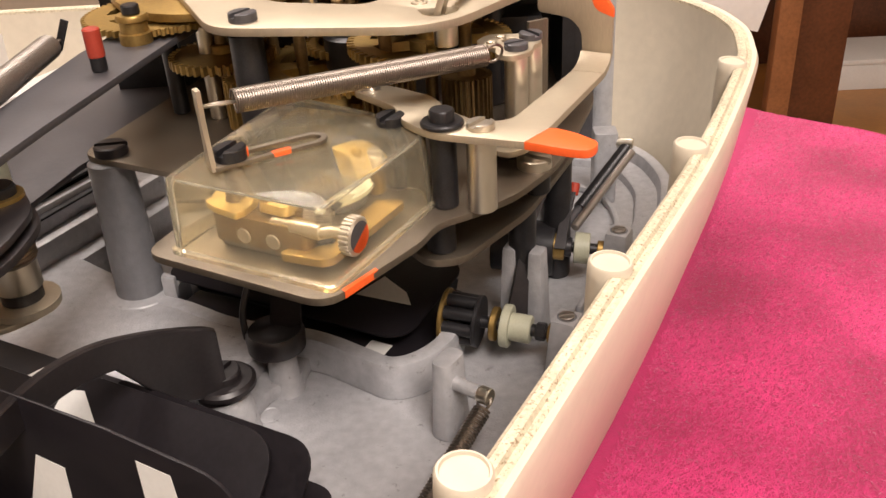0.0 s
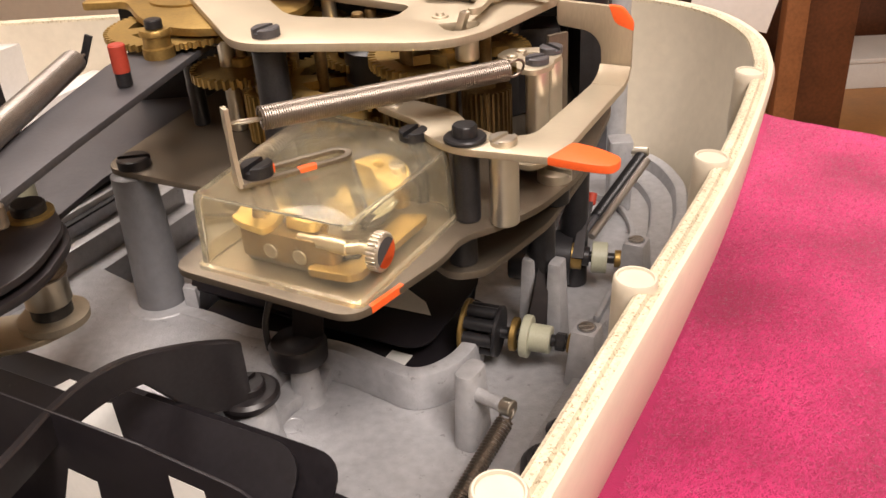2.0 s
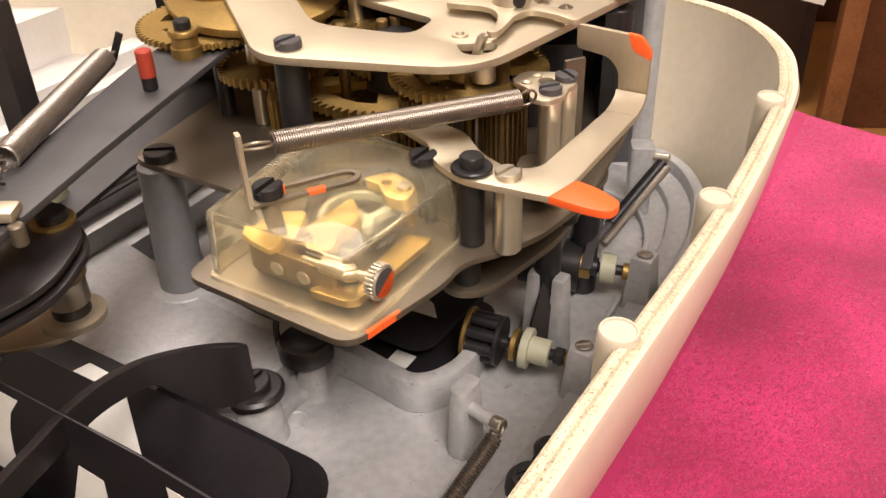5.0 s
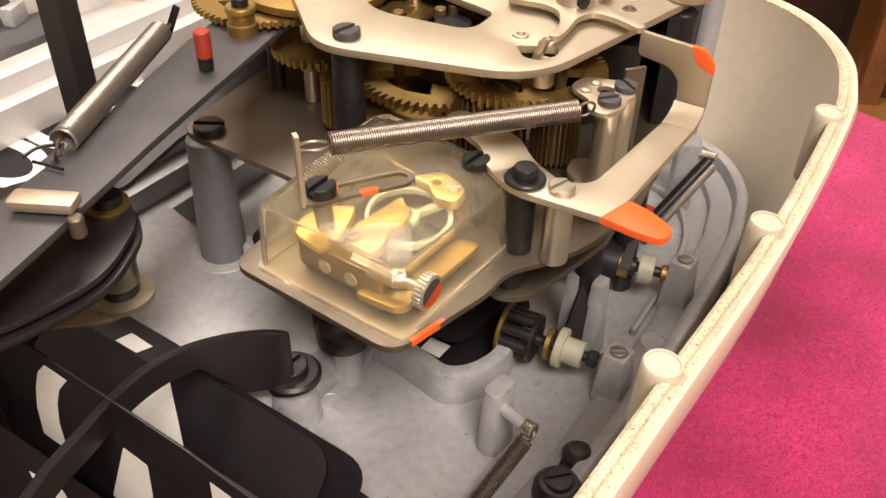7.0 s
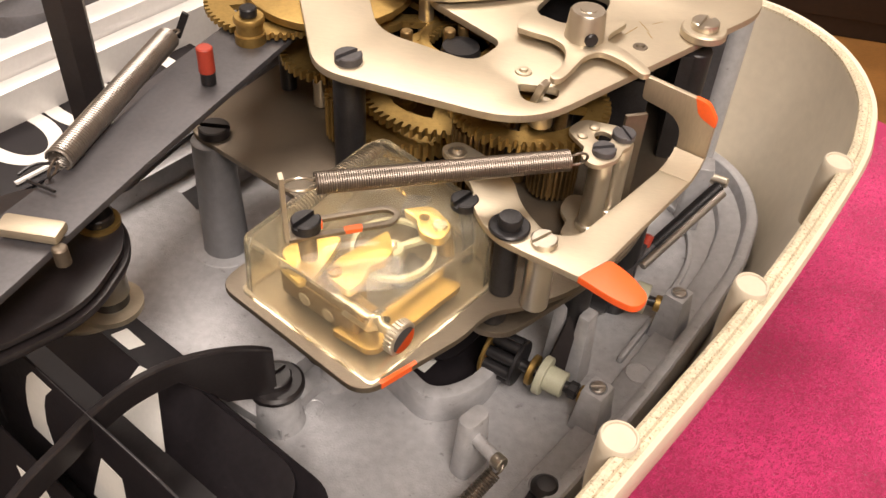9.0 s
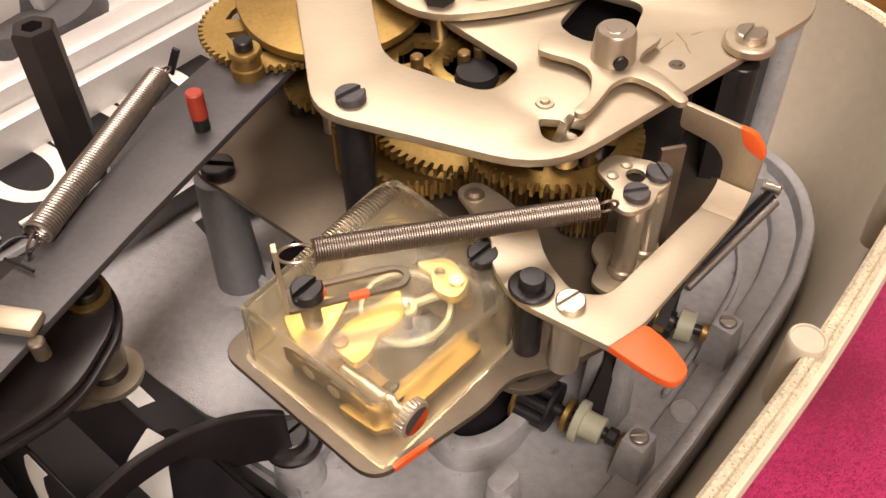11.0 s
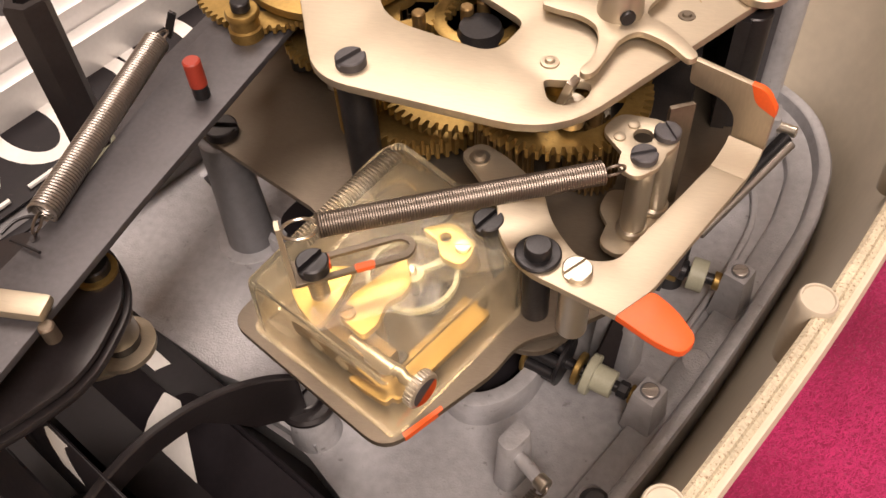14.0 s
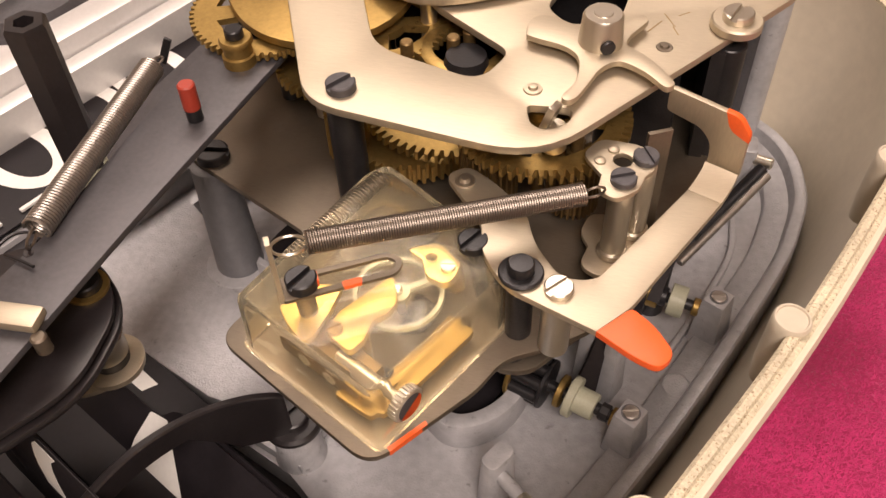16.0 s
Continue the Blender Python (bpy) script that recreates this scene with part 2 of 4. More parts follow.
def sweep(points, r, n=6, bm=None):
    """A round wire along points."""
    own = bmesh.new()
    pts = [Vector(p) for p in points]
    rings, side = [], None
    for i, p in enumerate(pts):
        d = (pts[min(i + 1, len(pts) - 1)] - pts[max(i - 1, 0)]).normalized()
        if side is None:
            side = d.orthogonal().normalized()
        side = (side - d * side.dot(d)).normalized()
        up = d.cross(side)
        rings.append([own.verts.new(p + r * (math.cos(2 * math.pi * k / n) * side + math.sin(2 * math.pi * k / n) * up)) for k in range(n)])
    for a, b in zip(rings, rings[1:]):
        for k in range(n):
            own.faces.new((a[k], a[(k + 1) % n], b[(k + 1) % n], b[k]))
    own.faces.new(rings[0]), own.faces.new(rings[-1])
    return merge(bm, own)


def block(x0, x1, y0, y1, z0, z1, bevel=0.8, m=None, bm=None, seg=2):
    own = bmesh.new()
    bmesh.ops.create_cube(own, size=1)
    bmesh.ops.scale(own, vec=(x1 - x0, y1 - y0, z1 - z0), verts=own.verts)
    bmesh.ops.translate(own, vec=((x0 + x1) / 2, (y0 + y1) / 2, (z0 + z1) / 2), verts=own.verts)
    if bevel:
        bmesh.ops.bevel(own, geom=list(own.edges), offset=bevel, segments=seg, affect="EDGES", profile=0.6)
    if m is not None:
        bmesh.ops.transform(own, matrix=m, verts=own.verts)
    return merge(bm, own)


def ribbon(pts, width, z0, z1, bevel=0.3, widths=None):
    """A flat bar that follows a line of points, with round ends."""
    ps = [Vector(p) for p in pts]
    left, right = [], []
    for i, p in enumerate(ps):
        d = (ps[min(i + 1, len(ps) - 1)] - ps[max(i - 1, 0)]).normalized()
        w = (widths[i] if widths else width) / 2
        s = Vector((-d.y, d.x))
        left.append(p + s * w)
        right.append(p - s * w)
    ends = []
    for p, d, w in ((ps[-1], (ps[-1] - ps[-2]).normalized(), (widths[-1] if widths else width) / 2), (ps[0], (ps[0] - ps[1]).normalized(), (widths[0] if widths else width) / 2)):
        s = Vector((-d.y, d.x))
        ends.append([p + d * w * 0.8 * math.sin(a) + s * w * math.cos(a) for a in (math.pi * k / 6 for k in range(1, 6))])
    return plate([tuple(v) for v in left + ends[0] + right[::-1] + ends[1]], z0, z1, bevel=bevel)


def arc_pts(cx, cy, r, a0, a1, n=16):
    return [(cx + r * math.cos(radians(a0 + (a1 - a0) * k / n)), cy + r * math.sin(radians(a0 + (a1 - a0) * k / n))) for k in range(n + 1)]


def spline(pts, n=8):
    """Points of a smooth curve through the ones given."""
    ps = [Vector(p) for p in pts]
    out = []
    for i in range(len(ps) - 1):
        p0, p1, p2, p3 = ps[max(i - 1, 0)], ps[i], ps[i + 1], ps[min(i + 2, len(ps) - 1)]
        for k in range(n):
            t = k / n
            out.append(0.5 * (2 * p1 + (p2 - p0) * t + (2 * p0 - 5 * p1 + 4 * p2 - p3) * t * t + (3 * p1 - p0 - 3 * p2 + p3) * t ** 3))
    return out + [ps[-1]]


def screw(x, y, z, r, h, parent, mat=BLUED, angle=30, dome=0.0, name="screw", label="", slot=0.22):
    """A slotted screw head seated at height z."""
    sw, sd = r * slot, h * 0.45
    bm = lathe([(r, 0), (r, h - sd)], 28)
    for sgn in (1, -1):
        a0 = math.asin(sw / 2 / r * 2)
        arc = [(r * math.cos(a), r * math.sin(a)) for a in (a0 + (math.pi - 2 * a0) * k / 14 for k in range(15))]
        own = bmesh.new()
        loops = []
        for k, zz in ((1.0, h - sd), (1.0, h - 0.25 * min(1, r / 4)), (0.9, h)):
            loops.append([own.verts.new((px * k, max(py * k, sw) if k < 1 else py, zz + (dome * (1 - (px * px + py * py) / r / r * k) if k < 1 else 0))) for px, py in arc])
        for a, b in zip(loops, loops[1:]):
            for i in range(15):
                own.faces.new((a[i], a[(i + 1) % 15], b[(i + 1) % 15], b[i]))
        own.faces.new(loops[-1])
        bmesh.ops.transform(own, matrix=Matrix.Rotation(0 if sgn > 0 else math.pi, 4, "Z"), verts=own.verts)
        bm = merge(bm, own)
    bmesh.ops.transform(bm, matrix=Matrix.Translation((x, y, z)) @ Matrix.Rotation(radians(angle), 4, "Z"), verts=bm.verts)
    return part(name, bm, mat, parent, label, 24)


def coil(name, a, b, r, wire, turns, parent, mat=SPRING, n=12, sides=5):
    """A close-wound spring from a to b, as a part."""
    m = along(a, b)
    h = (Vector(b) - Vector(a)).length
    pts = [m @ Vector((r * math.cos(2 * math.pi * k / n), r * math.sin(2 * math.pi * k / n), h * k / (n * turns))) for k in range(int(turns * n) + 1)]
    return part(name, sweep(pts, wire, sides), mat, parent)


def hook(name, c, d, r, wire, parent, mat=SPRING, side=(0, 0, 1)):
    """An open wire ring with centre c in the plane of d and side."""
    d, s = Vector(d).normalized(), Vector(side)
    s = (s - d * s.dot(d)).normalized()
    pts = [Vector(c) + r * (math.cos(a) * d + math.sin(a) * s) for a in (radians(-160 + 320 * k / 20) for k in range(21))]
    return part(name, sweep(pts, wire, 6), mat, parent)


def gear_outline(cx, cy, r, depth, teeth, phase=0.0):
    out = []
    for k in range(teeth):
        for f, rr in ((-0.34, r - depth), (-0.17, r), (0.17, r), (0.34, r - depth)):
            a = 2 * math.pi * (k + f + phase) / teeth
            out.append((cx + rr * math.cos(a), cy + rr * math.sin(a)))
    return out


def spokes(cx, cy, r0, r1, count, gap=16, phase=0):
    """The openings between the spokes of a wheel."""
    loops = []
    for k in range(count):
        a0, a1 = 360 * k / count + gap / 2 + phase, 360 * (k + 1) / count - gap / 2 + phase
        loops.append([(*p,) for p in arc_pts(cx, cy, r1, a0, a1, 8)] + [(*p,) for p in arc_pts(cx, cy, r0, a1 - 8, a0 + 8, 5)])
    return loops

# ---- structure: room, table, towel ----
def slab(name, x0, x1, y0, y1, z0, z1, mat, label, category="", bevel=0):
    ob = part(name, block(x0, x1, y0, y1, z0, z1, bevel), mat)
    return tagged(ob, label, category, kind="structure")


slab("floor", -2500, 2500, -1800, 3600, -800, -750, PARQUET, "orange-brown parquet floor of the room", "floor")
slab("ceiling", -2500, 2500, -1800, 3600, 1750, 1800, PLASTER, "plain pale ceiling above the table", "ceiling")
slab("wall_west", -2550, -2500, -1800, 3600, -750, 1750, PLASTER, "plain cream plaster wall", "wall")
slab("wall_east", 2500, 2550, -1800, 3600, -750, 1750, PLASTER, "plain cream plaster wall", "wall")
slab("wall_south", -2500, 2500, -1850, -1800, -750, 1750, PLASTER, "plain cream plaster wall", "wall")
slab("wall_north", -2500, 2500, 3600, 3650, -750, 1750, PLASTER, "plain cream plaster wall", "wall")

table = thing("table", 0, 200, -750, "dark wooden table under a pink towel", "table")
part("tabletop", plate([(-700, -500, 30), (420, -500, 30), (420, 290), (170, 488, 8), (-700, 560, 30)], -45, -19, bevel=3), TABLE, table)
for lx, ly in ((-640, -440), (350, -440), (-640, 490), (120, 440)):
    part("leg", block(lx - 25, lx + 25, ly - 25, ly + 25, -750, -45, 3), TABLE, table)


def towel():
    """A thick pile towel: a dense wavy sheet with a rough, tufted surface."""
    bm = bmesh.new()
    nx, ny = 210, 190
    x0, x1, y0, y1 = -60.0, 416.0, -160.0, 520.0
    grid = []
    for j in range(ny + 1):
        row = []
        for i in range(nx + 1):
            x, y = x0 + (x1 - x0) * i / nx, y0 + (y1 - y0) * j / ny
            edge = 480 - 0.79 * (x - 176)
            if y > edge:
                y = edge + 0.02 * (y - edge)
            z = -14.5 + 1.4 * noise.noise((x * 0.03, y * 0.03, 0)) + 0.3 * noise.noise((x * 0.35, y * 0.35, 3)) 
            row.append(bm.verts.new((x, y, z)))
        grid.append(row)
    for j in range(ny):
        for i in range(nx):
            bm.faces.new((grid[j][i], grid[j][i + 1], grid[j + 1][i + 1], grid[j + 1][i]))
    ext = bmesh.ops.extrude_face_region(bm, geom=list(bm.faces))
    for v in ext["geom"]:
        if isinstance(v, bmesh.types.BMVert):
            v.co.z = -19
    ob = part("towel", bm, TOWEL, None, smooth=180)
    rng = np.random.default_rng(5)
    n = 420000
    px, py = rng.uniform(-30, 330, n), rng.uniform(20, 500, n)
    keep = (py < 478 - 0.79 * (px - 176)) & (px > -14 + 0.46 * (py - 60))
    px, py = px[keep], py[keep]
    n = len(px)
    ang, lean = rng.normal(-0.5, 0.9, n), rng.uniform(1.0, 3.0, n)
    w, h = rng.uniform(0.2, 0.42, n), rng.uniform(0.25, 0.9, n)
    z = -14.5 + np.array([1.4 * noise.noise((x * 0.03, y * 0.03, 0)) + 0.3 * noise.noise((x * 0.35, y * 0.35, 3)) for x, y in zip(px, py)])
    sx, sy = np.cos(ang) * w, np.sin(ang) * w
    dx, dy = np.cos(ang + 1.3) * lean, np.sin(ang + 1.3) * lean
    v = np.empty((n, 3, 3))
    v[:, 0] = np.stack([px - sx, py - sy, z - 0.02], 1)
    v[:, 1] = np.stack([px + sx, py + sy, z - 0.02], 1)
    v[:, 2] = np.stack([px + dx, py + dy, z + h], 1)
    me = bpy.data.meshes.new("nap")
    nz = np.cross(v[:, 1] - v[:, 0], v[:, 2] - v[:, 0])[:, 2] < 0
    v[nz] = v[nz][:, [1, 0, 2]]
    me.from_pydata((v.reshape(-1, 3) * MM).tolist(), [], np.arange(3 * n).reshape(-1, 3).tolist())
    me.materials.append(TUFT)
    pile = new("nap", me)
    pile.parent = ob
    tagged(pile, "short pink tufted nap", kind="stuff")
    return tagged(ob, "bright pink terry towel spread over the table", "towel")


towel()

# ---- cream casing ----
LINE = [(-75, -45), (-21, 45), (12, 107), (45, 170), (77, 232), (107, 301), (115, 328), (118, 352), (113, 380), (99, 402), (78, 415), (30, 424), (-60, 428), (-200, 428), (-300, 420),
        (-340, 385), (-350, 300), (-350, 60), (-335, -20), (-290, -60), (-200, -70), (-120, -68), (-75, -45)]
RIM = spline(LINE, 6)[:-1]


def offset(o, pts=None, closed=True):
    """The rim's line moved outwards by o."""
    ps = pts or RIM
    out, n = [], len(ps)
    for i, p in enumerate(ps):
        a, b = (ps[i - 1], ps[(i + 1) % n]) if closed else (ps[max(i - 1, 0)], ps[min(i + 1, n - 1)])
        d = (b - a).normalized()
        out.append(p + Vector((d.y, -d.x)) * o)
    return out


def skin(section, closed_section=True, pts=None, closed=True, flat=()):
    """A wall whose section of (outward offset, height) follows the rim's line."""
    bm = bmesh.new()
    loops = [[bm.verts.new((p.x, p.y, z)) for p in offset(o, pts, closed)] for o, z in section]
    n = len(loops[0])
    pairs = list(zip(loops, loops[1:])) + ([(loops[-1], loops[0])] if closed_section else [])
    for a, b in pairs:
        for i in range(n if closed else n - 1):
            j = (i + 1) % n
            bm.faces.new((a[i], a[j], b[j], b[i]))
    if not closed:
        bm.faces.new([l[0] for l in loops]), bm.faces.new([l[-1] for l in loops])
    return bm


casing = thing("clock_casing", -100, 180, -14, "cream enamelled metal clock casing lying open on the towel", "casing")
part("outer_shell", skin([(4.4, 73.0), (6.0, 73.4), (6.8, 71.5), (3, 45), (-6, 12), (-14, -14), (-18, -14), (-10, 12), (0, 45), (1.9, 70)]), CREAM, casing)
part("rim", skin([(-0.4, 73.6), (0.6, 74.4), (2.4, 74.3), (3.0, 73.3), (4.0, 73.3), (4.4, 73.0), (1.9, 70), (-0.4, 71)]), BUFF, casing, "pitted bare rim")
part("inner_wall", skin([(-0.6, 72.5), (1.7, 70.2), (-0.6, 45), (-10.4, 12), (-18.4, -13.8), (-20, -13.8), (-12, 12), (-2, 45)]), CREAMIN, casing)
for bx, by in ((12, 107), (45, 170), (77, 232), (107, 301), (-21, 45)):
    boss = part("screw_boss", lathe([(3.6, 0), (4.6, 9), (5.0, 24), (5.0, 27.2), (4.6, 27.8), (4.2, 27.8), (4.0, 27.2), (0, 27.2)], 28, None, None, along((bx - 2.6, by + 1.2, 48), (bx - 1.2, by + 0.6, 75.2))), CREAMIN, casing, "cream cast screw boss")

# ---- grey cast base ----
base = thing("base_casting", -100, 200, -12, "grey cast metal base tray inside the casing", "base", kind="structure")
RIGHT = spline(LINE, 6)[3:68]
part("tray", plate([tuple(p) for p in offset(-20)], -11, 0, holes=[[(-103, 273, 4), (-83, 261), (-64, 248), (-38, 241), (-12, 225, 8), (-3, 232, 4), (4, 246), (8, 288), (-98, 300)],
      [(-180, 246, 6), (-128, 224, 6), (-92, 209.5), (-60, 197, 4), (-22, 168, 10), (-34, 90), (-75, 20), (-310, 20), (-310, 220)]], bevel=0), CAST, base)
part("ledge", skin([(-34, 0), (-33.4, 3.2), (-32.6, 3.8), (-26.5, 4), (-24.5, 4.4), (-23.4, 9.4), (-22.6, 10), (-19.4, 10), (-18.6, 9.2), (-18.4, -8)], False, RIGHT, False), CAST, base, "raised ledge along the casing")
# added black sheet, its colour stands in for the shade under the tray's slots
part("slot_shade_sheet", plate([(-316, 14), (-70, 14), (20, 90), (20, 310), (-170, 310), (-316, 240)], -12, -11.5, bevel=0), FLAP, base, "black sheet added for the shade below the slots")
part("raised_floor", plate([(-150, 305), (-112, 276), (-109, 268), (-86, 257), (-66, 245), (-51, 239.5, 3), (-56, 222, 6), (-68, 208, 8), (-92, 211.5), (-124, 224, 6), (-170, 240)], 0, 12.8, bevel=1.4), CAST, base)
part("terrace", plate([(-70, 244), (-44, 239), (-40, 236, 3), (-42, 224, 3), (-50, 220, 3), (-53.5, 212), (-56, 197.5), (-80, 206)], 0, 5.2, bevel=1.0), CAST, base, "low cast step beside the pocket")
part("pocket_rim", ribbon([tuple(p) for p in spline([(-112, 276), (-108, 268), (-86, 257), (-66, 245), (-39, 236.5), (-22, 226), (-13, 220.5), (-4, 223), (4, 232), (8, 246)], 5)], 5.5, 0, 13.5, 1.3), CAST, base, "cast rim round the flap pocket")
RU, RN = Vector((0.43, 0.903, 0)), Vector((-0.903, 0.43, 0))
for o0, o1, zt, lab in ((0, 8, 12.6, "low cast step"), (8, 12.5, 22, "cast ridge"), (12.5, 24, 17, ""), (24, 29, 27, "cast ridge")):
    rm = Matrix((RU, RN, (0, 0, 1))).transposed().to_4x4()
    rm.translation = Vector((-154, 250, 0)) - RU * 26
    part("ridge", block(0, 130, o0, o1, 0, zt, 1.0, rm), CAST, base, lab)
part("casting_circle", lathe([(4.6, 3.9), (4.9, 4.3), (4.5, 4.5), (4.2, 4.15), (0, 4.15)], 28, None, (56.5, 255, 0)), CAST, base)
part("casting_circle", lathe([(4.6, 3.9), (4.9, 4.3), (4.5, 4.5), (4.2, 4.15), (0, 4.15)], 28, None, (30, 200, 0)), CAST, base)
part("ejector_mark", lathe([(3.6, 0), (3.8, 0.3), (3.3, 0.4), (3.0, 0.1), (0, 0.1)], 24, None, (-50, 213, 0)), CAST, base)
part("inner_track", ribbon([tuple(p) for p in spline([(50, 262), (66, 300), (73, 325), (70, 348), (58, 362)], 6)], 2.2, 0, 3.2, 0.9), CAST, base)
# tube that carries the movement, with its foot ring and gusset
part("pillar_foot", lathe([(12.6, 12.7), (12.2, 13.3), (10.6, 13.7), (8.6, 14)], 32, None, (-103.6, 268, 0)), CAST, base)
part("pillar", lathe([(8.9, 12.8), (8.6, 14.4), (7.0, 62.8), (6.2, 63.4)], 32, None, (-103.6, 268, 0)), CASTSHADE, base, "tapered cast pillar")
part("gusset", plate([(-94, 263), (-89, 261), (-89, 263.5), (-94, 266)], 12.8, 21, bevel=0.6), CAST, base)
part("pillar", lathe([(10, 0), (9, 1), (6.4, 64)], 28, None, (40, 300, 0)), CAST, base, "tapered cast pillar")
part("pillar", lathe([(10, 8), (9, 9), (6.6, 63)], 28, None, (-75, 325, 0)), CAST, base, "tapered cast pillar")
part("corner_pillar", lathe([(6, 0), (5.6, 4), (5.2, 104), (4.4, 106)], 28, None, (75, 391, 0)), CAST, base, "upright grey corner pillar")
bm = plate([(0, 0), (0, 118, 3), (26, 118, 3), (26, 0)], -2, 2, holes=[arc_pts(13, 96, 2.8, 0, 345, 16), arc_pts(11, 60, 4.2, 0, 345, 18), [(7, 74, 1), (21, 74, 1), (21, 76.5, 1), (7, 76.5, 1)]], bevel=0.5)
bmesh.ops.transform(bm, matrix=Matrix.Translation((45, 386, 0)) @ Matrix.Rotation(radians(4), 4, "Z") @ Matrix.Rotation(radians(90), 4, "X"), verts=bm.verts)
part("corner_upright", bm, ARMGREY, base, "dark upright bracket with round holes")


def bearing_block(x, y, top, a):
    m = Matrix.Translation((x, y, 0)) @ Matrix.Rotation(radians(a), 4, "Z")
    bm = block(-3.9, 3.9, -4.2, 4.2, 0, top, 1.0, None)
    for v in bm.verts:
        k = 1 + 0.42 * (top - v.co.z) / top
        v.co.x *= k
        v.co.y *= k
    bmesh.ops.transform(bm, matrix=m, verts=bm.verts)
    part("bearing_block", bm, CAST, base, "cast bearing block")
    # dark disc, the ring of shade round the screw put into its colour
    part("counterbore", rod(x, y, top - 0.5, top + 0.05, 3.1, None, 0.01), CASTSHADE, base)
    screw(x, y, top - 0.4, 2.5, 1.2, base, STEELDULL, a + 40, 0.0)


bearing_block(66, 281, 22, -27)
bearing_block(42, 231, 20, -27)
for fx, fy, h, a in ((26.5, 254.5, 33, -25), (34.6, 250.6, 33, -25)):
    bm = block(-2.2, 2.2, -3.2, 3.2, 0, h, 1.0)
    for v in bm.verts:
        k = 1 + 0.55 * (h - v.co.z) / h
        v.co.x, v.co.y = v.co.x * k, v.co.y * k
    bmesh.ops.transform(bm, matrix=Matrix.Translation((fx, fy, 0)) @ Matrix.Rotation(radians(a), 4, "Z"), verts=bm.verts)
    part("fork_post", bm, CAST, base, "tapered fork post")
bm = plate([(-3, -5, 3), (3, -5, 3), (3, 5, 3), (-3, 5, 3)], 0, 26, bevel=0.6)
for v in bm.verts:
    k = 1 + 0.3 * (26 - v.co.z) / 26
    v.co.x, v.co.y = v.co.x * k, v.co.y * k
bmesh.ops.transform(bm, matrix=Matrix.Translation((5.5, 204.5, 0)) @ Matrix.Rotation(radians(-32), 4, "Z"), verts=bm.verts)
part("spring_post", bm, CAST, base, "oval cast spring post")
part("spring_pin", bar((7, 202, 19), (16, 194.5, 19.5), 2.1), CAST, base)
part("pin_end", bar((14, 196, 19.4), (17, 193.8, 19.6), 2.5), STEEL, base)
part("rear_post", plate([(66, 345, 2), (76, 345, 2), (76, 355, 2), (66, 355, 2)], 0, 32, bevel=1.0), CAST, base)
part("rear_pin", bar((73, 348, 27), (82, 345, 27.5), 2.2), STEEL, base)
part("boss", lathe([(8.5, 0), (8, 2), (6.8, 15), (6.2, 15.6)], 28, None, (-59.3, 205.5, 0)), CAST, base)
part("boss", lathe([(6, 0), (5, 2), (4.4, 14), (4, 14.6)], 28, None, (-47, 226, 0)), CAST, base)

# ---- movement frame ----
move = thing("movement_frame", -20, 270, 63, "nickel-plated clock movement frame on cast pillars", "clock movement")
TOPZ, LOWZ = 109.0, 65.5
part("top_plate", plate([(-112, 366, 6), (-58.5, 251.5, 10), (7, 242.5, 16), (72, 331, 8), (74, 372, 6), (-20, 392, 6)], TOPZ - 2.6, TOPZ,
     holes=[[(-72, 336, 3), (-47, 279, 9), (-14, 269.5, 7), (-8.5, 284, 4), (-34, 302, 2), (-50, 320, 3)],
            [(0.2, 262, 2), (2.5, 254.6, 3), (7, 253, 2), (12.5, 257.5, 3), (12.5, 263, 3), (6, 262.5, 1)],
            [(-2, 308, 4), (6, 300, 4), (20, 306, 4), (22, 325, 5), (4, 330, 5)]], bevel=0.45), NICKEL, move, "brushed nickel top plate with cut-outs")
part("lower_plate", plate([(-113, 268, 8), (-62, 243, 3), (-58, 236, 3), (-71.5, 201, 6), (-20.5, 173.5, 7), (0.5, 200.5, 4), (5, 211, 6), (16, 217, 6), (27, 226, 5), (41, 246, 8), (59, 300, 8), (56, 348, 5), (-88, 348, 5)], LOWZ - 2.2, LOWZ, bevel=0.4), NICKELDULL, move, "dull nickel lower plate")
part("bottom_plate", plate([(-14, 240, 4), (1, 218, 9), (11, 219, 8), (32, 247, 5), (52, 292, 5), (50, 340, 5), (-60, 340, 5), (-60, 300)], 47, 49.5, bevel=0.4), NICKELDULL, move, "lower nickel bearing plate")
part("orange_mark", plate([(-16.5, 178.3), (-9.5, 187.7), (-10.3, 188.6), (-17.5, 179.2)], LOWZ - 1.9, LOWZ + 0.06, bevel=0), ORANGE, move, "orange paint mark")
for px, py, z0, z1, r, mt in ((-50, 258.5, LOWZ, 105.4, 5.0, BLUED), (52, 306, LOWZ, 105.4, 5.0, BLUED), (-64, 335, LOWZ, 105.4, 4.5, BLUED), (40, 345, LOWZ, 105.4, 4.5, BLUED),
                             (-73, 296, LOWZ, 100, 2.8, STEEL), (7, 221, LOWZ, 87, 3.6, BLUED), (17, 218, LOWZ, 87, 4.0, STEEL), (22, 300, LOWZ, 105.4, 5.5, BLUED),
                             (5, 225, 49.5, 63.3, 4.2, BLUED), (35, 260, 49.5, 63.3, 4.5, BLUED), (-10, 260, 49.5, 63.3, 4.5, BLUED), (30, 255, 6, 47, 4.5, BLUED), (45, 290, 0, 47, 5, BLUED)):
    part("pillar", rod(px, py, z0, z1, r, None, 0.4), mt, move)
screw(-50, 258.5, TOPZ, 4.2, 2.6, move, ARMGREY, 55, 0.5)
